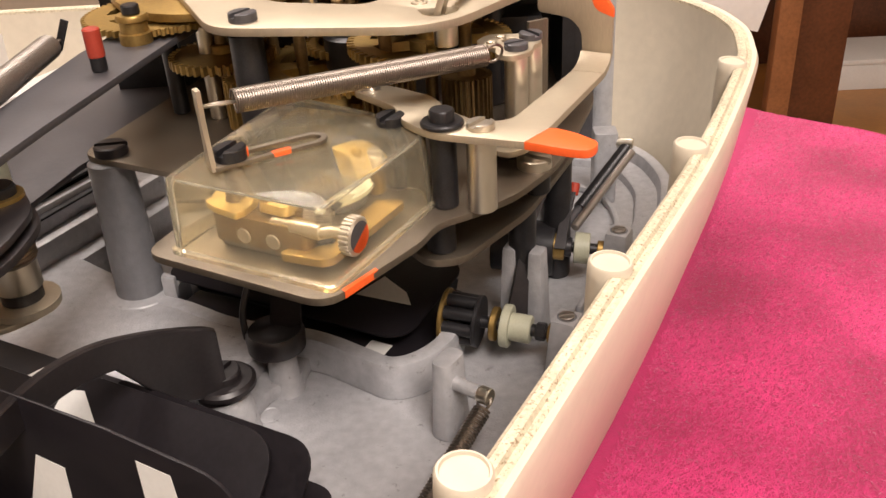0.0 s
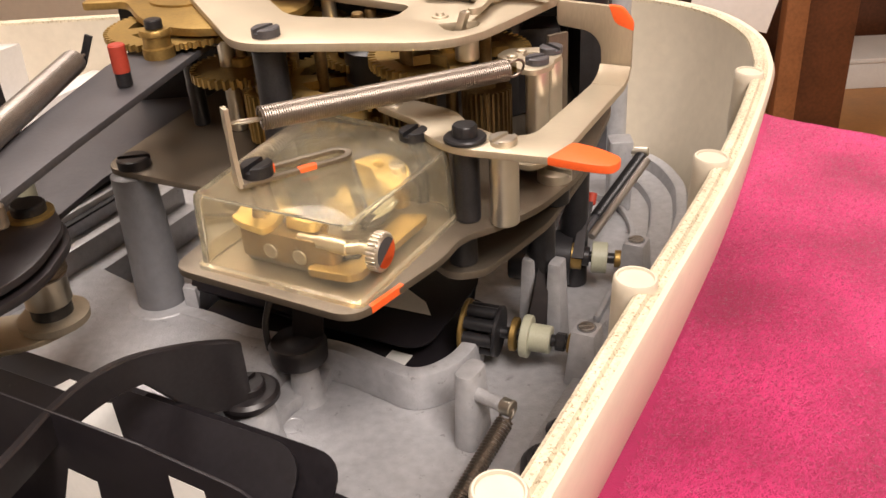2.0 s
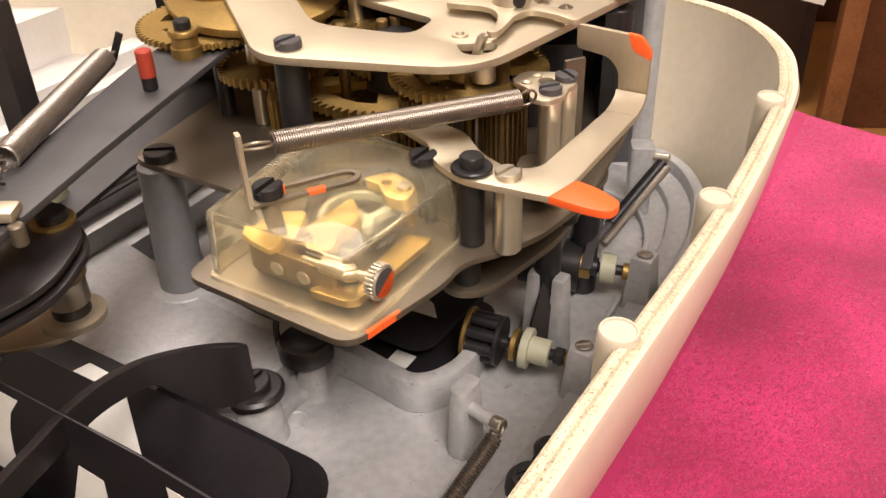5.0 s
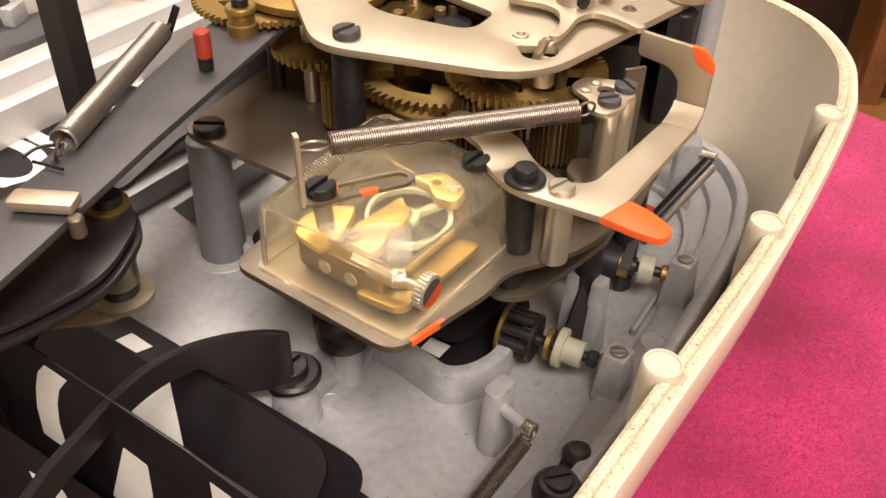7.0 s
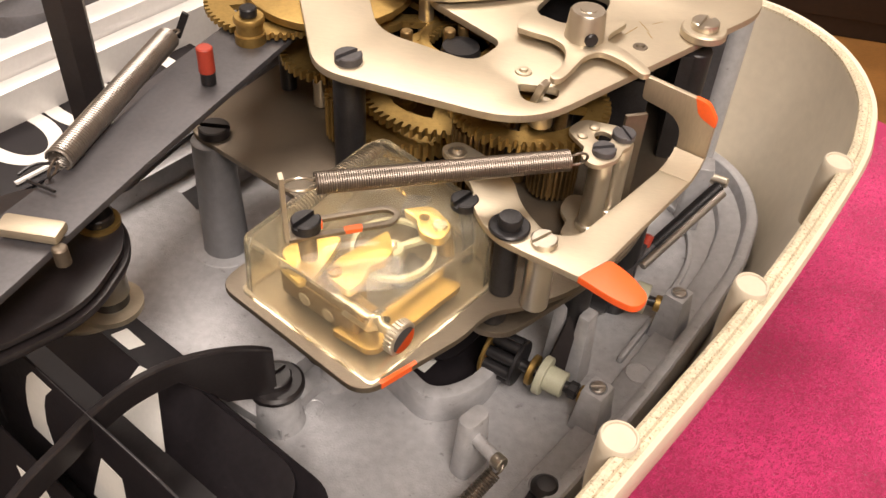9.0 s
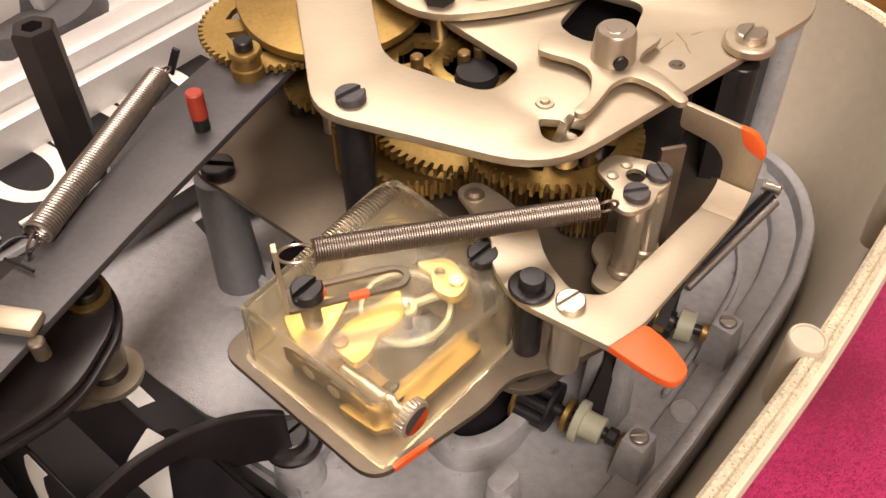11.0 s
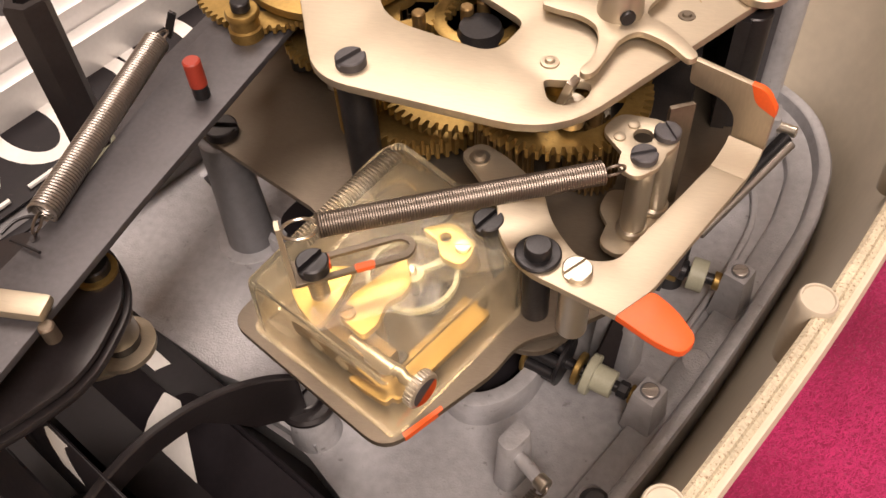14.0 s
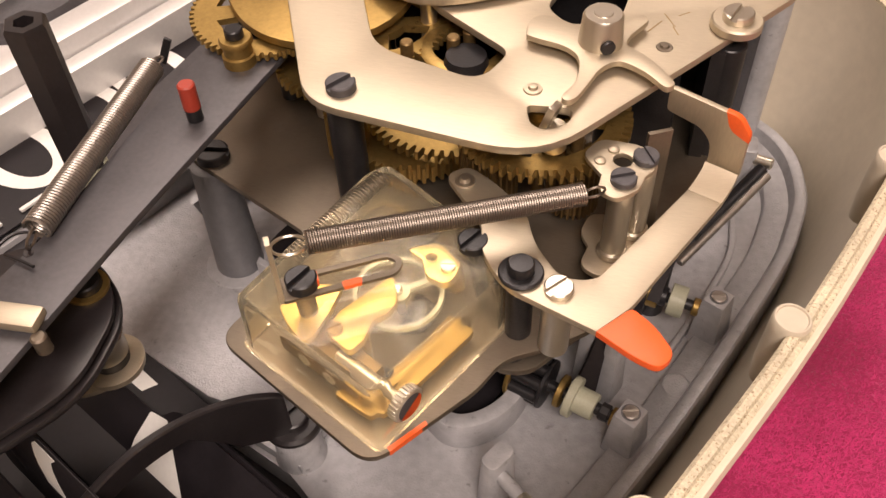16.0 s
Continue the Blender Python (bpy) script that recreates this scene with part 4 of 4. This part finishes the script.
part("roller", lathe([(5.0, AZ), (5.0, AZ + 3.2), (4.3, AZ + 3.6), (4.3, AZ + 6.8), (5.0, AZ + 7.2), (5.0, AZ + 8.4), (4.6, AZ + 9), (0, AZ + 9)], 30, None, (-88.8, 276.5, 0)), BRASS, arm, "brass roller")
part("roller_stud", rod(-88.8, 276.5, AZ + 8.9, AZ + 12, 2.8), BLUED, arm)
part("spring_hole", rod(-110.5, 193.5, AZ + 0.02, AZ + 0.12, 1.3, None, 0.01), BLACK, arm)
part("loose_wire", sweep([Vector(p) for p in spline([(-118.0, 192.0, 100.6), (-117.0, 196.0, 100.6), (-115.0, 198.0, 100.6), (-111.0, 199.0, 100.6)], 5)], 0.5, 6), BLUED, arm, "thin dark wire")
part("loose_wire", sweep([Vector(p) for p in spline([(-115.0, 191.0, 100.2), (-110.0, 190.0, 100.2), (-106.0, 189.0, 100.2)], 5)], 0.45, 6), BLUED, arm, "thin dark wire")
lsp = thing("arm_spring", -112, 232, 101, "bright steel tension spring beside the long arm", "spring")
LA, LB = Vector((-110.5, 199, 101.8)), Vector((-111.5, 265, 102.2))
coil("coil", LA, LB, 3.4, 0.46, 70, lsp, STEELDULL)
hook("end_hook", LA - Vector((0, 2.6, 0.6)), (0, -1, -0.3), 2.6, 0.4, lsp, SPRING, (0.3, 0, 1))
hook("end_hook", LB + Vector((0, 2.4, 0)), (0, 1, 0), 2.6, 0.4, lsp, SPRING, (1, 0, 0.4))
part("anchor_tab", block(-1.2, 1.2, -0.5, 0.5, -4, 6, 0.3, Matrix.Translation((-110, 271, 103)) @ Matrix.Rotation(radians(25), 4, "Y")), BLUED, lsp)

hexp = thing("hexagonal_post", -132.5, 247, 62, "black hexagonal spacer post on a pale collar", "post")
part("spacer", lathe([(6.0, 76), (6.2, 77), (6.2, 126), (5.6, 127), (3.0, 127), (2.8, 120), (0, 120)], 6, None, (-132.5, 247, 0)), BLACK, hexp)
part("collar", lathe([(6.2, 62), (6.2, 66), (6.4, 75), (5.8, 76)], 28, None, (-132.5, 247, 0)), NYLON, hexp, "pale collar")

hinge = thing("hinge_plate", -104, 180, 80, "black dished hinge plate with a raised rim", "plate")
HP = [(-128, 205, 8), (-107, 208, 8), (-95, 198, 10), (-90, 189, 8), (-89, 168, 14), (-104, 146, 10), (-150, 120, 10), (-165, 150, 10)]
part("web", plate(HP, 83, 85, bevel=0.4), BLACK, hinge)
part("lower_rim", plate(shrink(HP, -1.0, -120, 170), 79, 81.4, bevel=0.7), BLACK, hinge)
part("stub", rod(-101, 196, 85, 88.5, 4.2), BLUED, hinge)
part("brass_ring", lathe([(4.4, 85), (5.8, 85), (5.8, 86), (4.4, 86)], 28, None, (-101, 196, 0)), BRASS, hinge)
stk = thing("spring_stack", -101, 192, 40, "polished plunger in a coil spring on a brass flange", "plunger")
part("plunger", rod(-101, 192, 62, 79, 5.8), STEEL, stk)
part("stem", rod(-101, 192, 57, 63, 5.2), BLUED, stk)
coil("coil", (-101, 192, 70), (-101, 192, 79), 6.2, 0.5, 9, stk)
part("flange", lathe([(6, 56), (8.8, 56.4), (9.0, 58.4), (6.2, 58.8)], 32, None, (-101, 192, 0)), NICKEL, stk)
part("flange_strip", plate([(-142, 168, 3), (-102, 182, 4), (-95, 190, 4), (-97, 199, 4), (-135, 192, 3)], 54.4, 56, bevel=0.3), NICKEL, stk)
part("foot", rod(-138, 179, 8, 55, 3.2), BLACK, stk)
glv = thing("gold_lever", -104, 172, 99, "nickel release lever with a turned-down end", "lever")
part("blade", block(-16, 0, -3.2, 3.2, 100.2, 103.2, 1.2, Matrix.Translation((-94.5, 174, 0)) @ Matrix.Rotation(radians(4), 4, "Z")), NICKEL, glv)
part("end_pin", rod(-93.8, 170.5, 95, 100.5, 1.9), NICKELDULL, glv)

# ---- split-flap cards ----
def card(name, o, ex, ey, w, h, parent, whites=(), r=6, outline=None):
    """A thin flap card with rounded corners; whites are painted shapes on its face, in card coordinates."""
    o, ex, ey = Vector(o), Vector(ex).normalized(), Vector(ey)
    ey = (ey - ex * ey.dot(ex)).normalized()
    nz = ex.cross(ey)
    m = Matrix((ex, ey, nz)).transposed().to_4x4()
    m.translation = o
    sgn = 1 if nz.z > 0 else -1
    bm = plate(outline or [(0, 0, r), (w, 0, r), (w, h, r), (0, h, r)], -0.4, 0.4, bevel=0.15)
    bmesh.ops.transform(bm, matrix=m, verts=bm.verts)
    ob = part("flap", bm, FLAP, parent)
    for shape in whites:
        bm = plate(shape, 0.4 if sgn > 0 else -0.5, 0.5 if sgn > 0 else -0.4, bevel=0)
        bmesh.ops.transform(bm, matrix=m, verts=bm.verts)
        part("painted_figure", bm, WHITE, ob, "white painted piece of a figure")
    return ob


EX = Vector((0.897, -0.442, 0))
FW = Vector((-0.442, -0.897, 0))
fl = thing("flap_drum", -75, 165, 0, "black split-flap cards with white figures", "flap unit")
RIDGE = Vector((-84, 155, 56))
EDGE = Vector((-27, 164, 30))
DOWN = Vector((-0.035, -0.072, -1))
# two cards that lean forward from the rear edge, a flat one behind them, and the cards that hang in front
card("flap", EDGE, EX, FW * 0.743 + Vector((0, 0, -0.669)), 0, 0, fl, [[(-79.5, 5.4, 1), (-72.5, 4.2), (-44, 30.5), (-59, 32), (-69.5, 22.8), (-70, 32), (-78, 32), (-80.6, 16)]], 0, [(-125, 5.2), (-76, 5.2, 2), (-71, -0.4, 3), (-9.2, -0.4, 11), (-8.6, 46, 6), (-125, 46)])
card("flap", EDGE + Vector((0.4, 0.9, -0.6)), EX, FW * 0.5 + Vector((0, 0, -0.866)), 0, 0, fl, (), 0, [(-64, -1.6, 3), (1.0, -1.2, 9), (-4.5, 44, 6), (-64, 44)])
card("flap", EDGE + Vector((0, 0, -8.6)), EX, -FW, 0, 0, fl, [[(-101, -0.7), (-99.4, 4.6), (-89.2, 4.3), (-91.2, -0.6)]], 0, [(-130, -7), (-62, -7), (-62, 8, 3), (-68, 9.6, 4), (-130, 9.6, 4)])
card("flap", EDGE + Vector((0, 0, -14)), EX, -FW, 0, 0, fl, (), 0, [(-125, -30), (4, -30), (6, 2, 8), (-60, 3, 4), (-125, 3, 4)])
card("flap", RIDGE + Vector((0.9, -1.8, 0.3)), EX, DOWN, 0, 0, fl, [[(-32, 3.3), (-22.8, 3.5), (-27.5, 9.5), (-30, 16), (-31.4, 24), (-30.5, 34), (-41, 34), (-41, 24), (-39, 15.4), (-36, 8)], [(-3.4, 15.4), (5.5, 16), (5.6, 27), (4.6, 40), (-12.5, 40), (-9.2, 31)], [(28.7, 5.8), (38, 6.4), (40, 18), (41.5, 40), (32, 40), (29.6, 17.8)]], 0, [(-78, -0.2, 3), (20, 0.4), (55.5, 3.2, 11), (55.5, 60, 6), (-78, 60, 6)])
card("flap", RIDGE + Vector((-6.5, -10.5, -26)), EX, DOWN + Vector((-0.1, -0.2, 0)), 0, 0, fl, [[(-30, 8), (-16, 6), (-8, 11), (-22, 16)]], 0, [(-78, 0, 3), (2, 0, 6), (2, 34, 6), (-78, 34, 6)])
part("worn_edge", bar(RIDGE + EX * -28 + Vector((-0.4, -1.4, 0.45)), RIDGE + EX * 24 + Vector((-0.4, -1.4, -0.1)), 0.13, None, 0.05, 6), ARMGREY, fl, "worn bright edge of the front card")
part("spindle", bar((-120, 160, 8), (-30, 116, 8), 7), BLUED, fl)

carm = thing("curved_arm", -80, 185, 20, "curved black steel retaining arm with a big screw", "arm")
CP = spline([(-92, 92, 55), (-94.5, 112, 56), (-94, 132, 56), (-91, 146, 56), (-88.5, 157, 56), (-84.5, 168, 55.5), (-79, 179, 53), (-73, 189, 48.5), (-66, 196.5, 44.5), (-60, 200.5, 41.8), (-57.6, 202, 40)], 5)
strip = bmesh.new()
rows = []
for i, p in enumerate(CP):
    f = i / (len(CP) - 1)
    hgt = 9.0 + 15 * min(1, max(0, (f - 0.62) / 0.12)) - (2 if f > 0.92 else 0)
    d = (CP[min(i + 1, len(CP) - 1)] - CP[max(i - 1, 0)]).normalized()
    s = Vector((-d.y, d.x, 0)) * 1.3
    e = Vector((0, 0, 0.5))
    t = s * 0.6
    low = p - Vector((0, 0, hgt))
    rows.append([strip.verts.new(v) for v in (p + t, p - t, p - s - e, low - s + e, low - t, low + t, low + s + e, p + s - e)])
for a, b in zip(rows, rows[1:]):
    for k in range(8):
        strip.faces.new((a[k], a[(k + 1) % 8], b[(k + 1) % 8], b[k]))
strip.faces.new(rows[0]), strip.faces.new(rows[-1])
part("strip", strip, BLACK, carm)
part("foot_plate", plate([(-67, 201, 2), (-60, 208, 5), (-52, 206, 5), (-55, 199, 4), (-63, 197.5, 2)], 15.8, 17.8, bevel=0.5), BLACK, carm)
part("flange", lathe([(8.4, 17.8), (9.2, 18.4), (9.2, 19.8), (8.2, 20.8), (5.0, 21)], 32, None, (-59.3, 205.5, 0)), BLACK, carm)
screw(-59.3, 205.5, 20.8, 5.2, 2.6, carm, BLACK, 60, 0.8)

eye = thing("black_bush", -48, 228, 15, "black cupped bush with a lever plate", "bush")
part("cup", lathe([(6, 15), (9, 16), (9.2, 21), (8.2, 22.4), (5, 21), (3, 21.5), (0, 21.5)], 32, None, (-48, 227, 0)), BLACK, eye)
part("lever_plate", bent([((-50, 231, 18), (-40, 229, 18)), ((-49, 235, 32), (-39.5, 233, 32)), ((-48, 240, 46), (-40, 238, 46))], 1.4), BLACK, eye)
part("lip", sweep(spline([(-57, 227, 19), (-57.5, 229, 27), (-55, 233, 36), (-51, 238, 45)], 6), 1.1, 8), BLACK, eye)

pf = thing("pocket_flaps", -45, 262, -11, "black split-flap cards in the base pocket", "flap unit")
card("flap", (-94, 268, 4), EX, Vector((0.44, 0.9, 0)), 97, 50, pf, [[(76, 4), (84, 4), (84, 11), (76, 11)]], 10)
card("flap", (-90, 273, 11), EX, Vector((0.44, 0.9, 0.05)), 90, 48, pf, [[(62, 17), (83, 18), (78, 24), (66, 30)]], 10)
card("flap", (-98, 275, 14), EX, Vector((0.44, 0.9, 0.1)), 60, 40, pf, (), 8)

DU = Vector((0.42, 0.907, 0))
DV = Vector((0.907, -0.42, 0))
df = thing("hour_flaps", -170, 290, 0, "black flap cards with large white figures", "flap unit")
O = Vector((-232, 222, 30))


def ringshape(cx, cy, a, b, w):
    return [tuple((cx + a * math.cos(t), cy + b * math.sin(t))) for t in (2 * math.pi * k / 30 for k in range(30))], [tuple((cx + (a - w) * math.cos(t), cy + (b - w) * math.sin(t))) for t in (2 * math.pi * k / 30 for k in range(30))]


for k, zz in ((0, 30), (1, 24)):
    o = Vector((-250 + 6 * k, 194, zz)) - DV * 24
    m = Matrix((DU, DV, DU.cross(DV))).transposed().to_4x4()
    m.translation = o
    bm = plate([(0, 0, 4), (200, 0, 4), (200, 62, 4), (0, 62, 4)], -0.5, 0.5, bevel=0.15)
    bmesh.ops.transform(bm, matrix=m, verts=bm.verts)
    fo = part("flap", bm, FLAP, df)
    if k == 0:
        for cx in (72, 106, 138, 170):
            a, b = ringshape(cx, 29, 15.5, 25, 6.5)
            bm = plate(a, -0.62, -0.5, holes=[b], bevel=0)
            bmesh.ops.transform(bm, matrix=m, verts=bm.verts)
            part("painted_figure", bm, WHITE, fo, "white painted figure")
for s in range(6):
    bm = block(0, 16, -0.8, 0.8, 0, 1.2, 0.2, Matrix.Translation(Vector((-250, 194, 31)) + DV * 34 + DU * (40 + 24 * s)) @ Matrix((DU, -DV, (0, 0, 1))).transposed().to_4x4())
    part("edge_tab", bm, WHITE, df)
part("spindle", bar(Vector((-230, 190, 8)), Vector((-230, 190, 8)) + DU * 190, 8), BLUED, df)

rail = thing("aluminium_rail", -225, 300, 0, "ribbed bright aluminium rail beside the flaps", "rail")
for o, w, z1 in ((0, 9, 46), (10, 5, 42), (16, 13, 50), (30, 8, 46), (39, 22, 40), (61, 42, 64)):
    p = Vector((-250, 194, 0)) - DV * o
    bm = block(0, 240, 0, w, 0, z1, 1.2, Matrix.Translation(p) @ Matrix((DU, -DV, (0, 0, 1))).transposed().to_4x4())
    part("rib", bm, RAIL, rail)
cap = thing("dark_housing", -300, 380, 0, "dark grey moulded housing on the base", "housing")
part("body", lathe([(36, 0), (34, 40), (30, 48), (12, 50), (10, 62), (0, 62)], 32, None, (-245, 372, 0)), ARMGREY, cap)
part("rib", block(-290, -230, 365, 378, 46, 58, 2), CAST, cap)

# ---- shafts on the base ----
s1 = thing("drive_shaft", 24, 238, 0, "drive shaft with lantern pinion and ivory nylon wheel", "shaft")
a, b = Vector((39, 232.5, 12.5)), Vector((2, 244, 14))
d = (b - a).normalized()
part("shaft", bar(a, b, 2.0), BLUED, s1)
part("brass_bush", bar(a + d * 0.2, a + d * 2.6, 3.2), BRASS, s1)
part("dark_nut", bar(a + d * 3.2, a + d * 6.5, 3.0, n=8), BLUED, s1)
part("nylon_hub", bar(a + d * 8, a + d * 15, 4.6), NYLON, s1, "ivory nylon hub")
part("nylon_wheel", bar(a + d * 14.6, a + d * 17.4, 7.0, n=28), NYLON, s1, "ivory nylon flange")
part("brass_disc", bar(a + d * 19, a + d * 21, 5.6, n=24), BRASS, s1)
part("end_disc", bar(a + d * 35.5, a + d * 37, 9.2, n=28), BRASS, s1, "dark brass pinion end disc")
part("end_disc", bar(a + d * 24.5, a + d * 26, 8.6, n=28), BLUED, s1)
m = along(a, b)
for k in range(8):
    t = 2 * math.pi * k / 8
    off = m.to_3x3() @ Vector((6.4 * math.cos(t), 6.4 * math.sin(t), 0))
    part("pinion_rod", bar(a + d * 25 + off, a + d * 36 + off, 2.1, n=12), BLUED, s1)
part("rocker", bent([((22, 240, 8), (30, 243, 8)), ((26, 247, 22), (31, 249, 22)), ((30, 256, 36), (33, 258, 36)), ((36, 268, 44), (39, 269, 44))], 1.4), BLACK, s1, "black rocker blade")
s2 = thing("rear_shaft", 54, 282, 0, "short shaft with brass collar and grey nylon wheel", "shaft")
a, b = Vector((61, 281.5, 14)), Vector((36, 286, 15))
d = (b - a).normalized()
part("shaft", bar(a, b, 2.0), BLUED, s2)
part("brass_bush", bar(a, a + d * 2.4, 3.2), BRASS, s2)
part("nylon_wheel", bar(a + d * 5, a + d * 10.6, 5.8, n=14), NYLON, s2)
part("dark_nut", bar(a + d * 11.4, a + d * 14, 3.6, n=12), BLUED, s2)
part("brass_collar", bar(a + d * 14, a + d * 20, 5.0, n=24), BRASS, s2)
part("finger", bent([((43, 280, 16), (47, 279, 16)), ((46, 287, 24), (49, 286, 24)), ((50, 293, 32), (52, 292, 32))], 1.4), BLACK, s2)
part("red_tip", bar((51, 292.5, 31), (52, 294.5, 35), 1.7), REDPL, s2)
part("drum", bar((44, 287, 12), (22, 292, 13), 10, n=24), BLUED, s2)
rodt = thing("damper_rod", 66, 328, 10, "dark steel rod spring hooked on a cast post", "rod")
part("rod", bar((78.2, 343, 25.5), (50, 304.5, 12), 1.7), ARMGREY, rodt)
part("rod", bar((80.8, 341, 25.5), (53, 302.5, 12), 1.7), STEELDULL, rodt)
coil("coil", (78.6, 343.2, 26), (56, 312, 15), 2.3, 0.34, 60, rodt, BLUED)
hsp = thing("post_spring", 6, 184, 2, "steel extension spring hooked on a cast post", "spring")
coil("coil", (14.6, 192.5, 16.5), (-9, 160, -2), 2.3, 0.42, 46, hsp)
hook("end_hook", (15.2, 194.2, 18), (0.4, 0.6, 0.7), 2.4, 0.42, hsp, SPRING, (0.6, -0.7, 0.2))

clip = thing("rubber_clip", 24, 188, 0, "black moulded rubber clip held by a screw", "clip")
bm = plate([(17, 172, 4), (27, 170, 4), (36, 192, 3), (34, 201, 4), (28, 202, 4), (24, 190, 4)], 0, 7, bevel=1.6)
part("body", bm, BLACK, clip)
part("bridge", lathe([(7.5, 5), (7.2, 9), (5.6, 11), (0, 11.4)], 24, None, (25.5, 184, 0)), BLACK, clip)
screw(25.5, 184, 11, 4.2, 1.6, clip, BLUED, 20)
part("lobe", lathe([(4.6, 4), (4.8, 9), (3, 11), (0, 11.4)], 20, None, (31, 197, 0)), BLACK, clip)

# ---- things beyond the table ----
def leg(name, x, y, w, dp, lean, label, mat=WOODM):
    t = thing(name, x, y, -750, label, "furniture")
    bm = block(x - w / 2, x + w / 2, y - dp / 2, y + dp / 2, -750, 250, 4)
    for v in bm.verts:
        v.co.x += lean * (v.co.z + 750)
    part("leg", bm, mat, t)
    part("rail", block(x - w / 2 - 200, x + w / 2, y + dp / 2, y + dp / 2 + 22, 100, 190, 3), mat, t)
    return t


leg("chair", 725, 1960, 50, 40, 0.0, "mid-brown wooden chair leg beyond the table", WOODLIGHT)
leg("cupboard", 818, 2010, 112, 60, 0.0, "dark reddish-brown wooden cupboard upright")
cabn = thing("cabinet", 400, 2250, -750, "almost black wooden cabinet behind the table", "cabinet")
part("body", block(120, 690, 2080, 2500, -750, 400, 6), WOODDARK, cabn)
part("door", block(150, 660, 2070, 2079, -700, 380, 3), WOODDARK, cabn)
cab2 = thing("wall_cabinet", 1300, 2900, -750, "dark brown cabinet against the far wall", "cabinet")
part("body", block(880, 2000, 2700, 3200, -750, 400, 6), WOODM, cab2)
bx = thing("storage_box", 1180, 2500, -750, "pale grey flat box on the parquet floor", "box")
part("body", block(1000, 1500, 2440, 2640, -750, -675, 4), PAPER, bx)
part("lid", block(995, 1505, 2435, 2645, -675, -660, 4), PAPER, bx)
pp = thing("paper_sheet", 330, 1000, -100, "white paper sheet held up beyond the table", "paper")
part("sheet", block(-48, 48, -0.6, 0.6, -52, 52, 0.2, Matrix.Translation((318, 1020, -72)) @ Matrix.Rotation(radians(14), 4, "Y")), PAPER, pp)
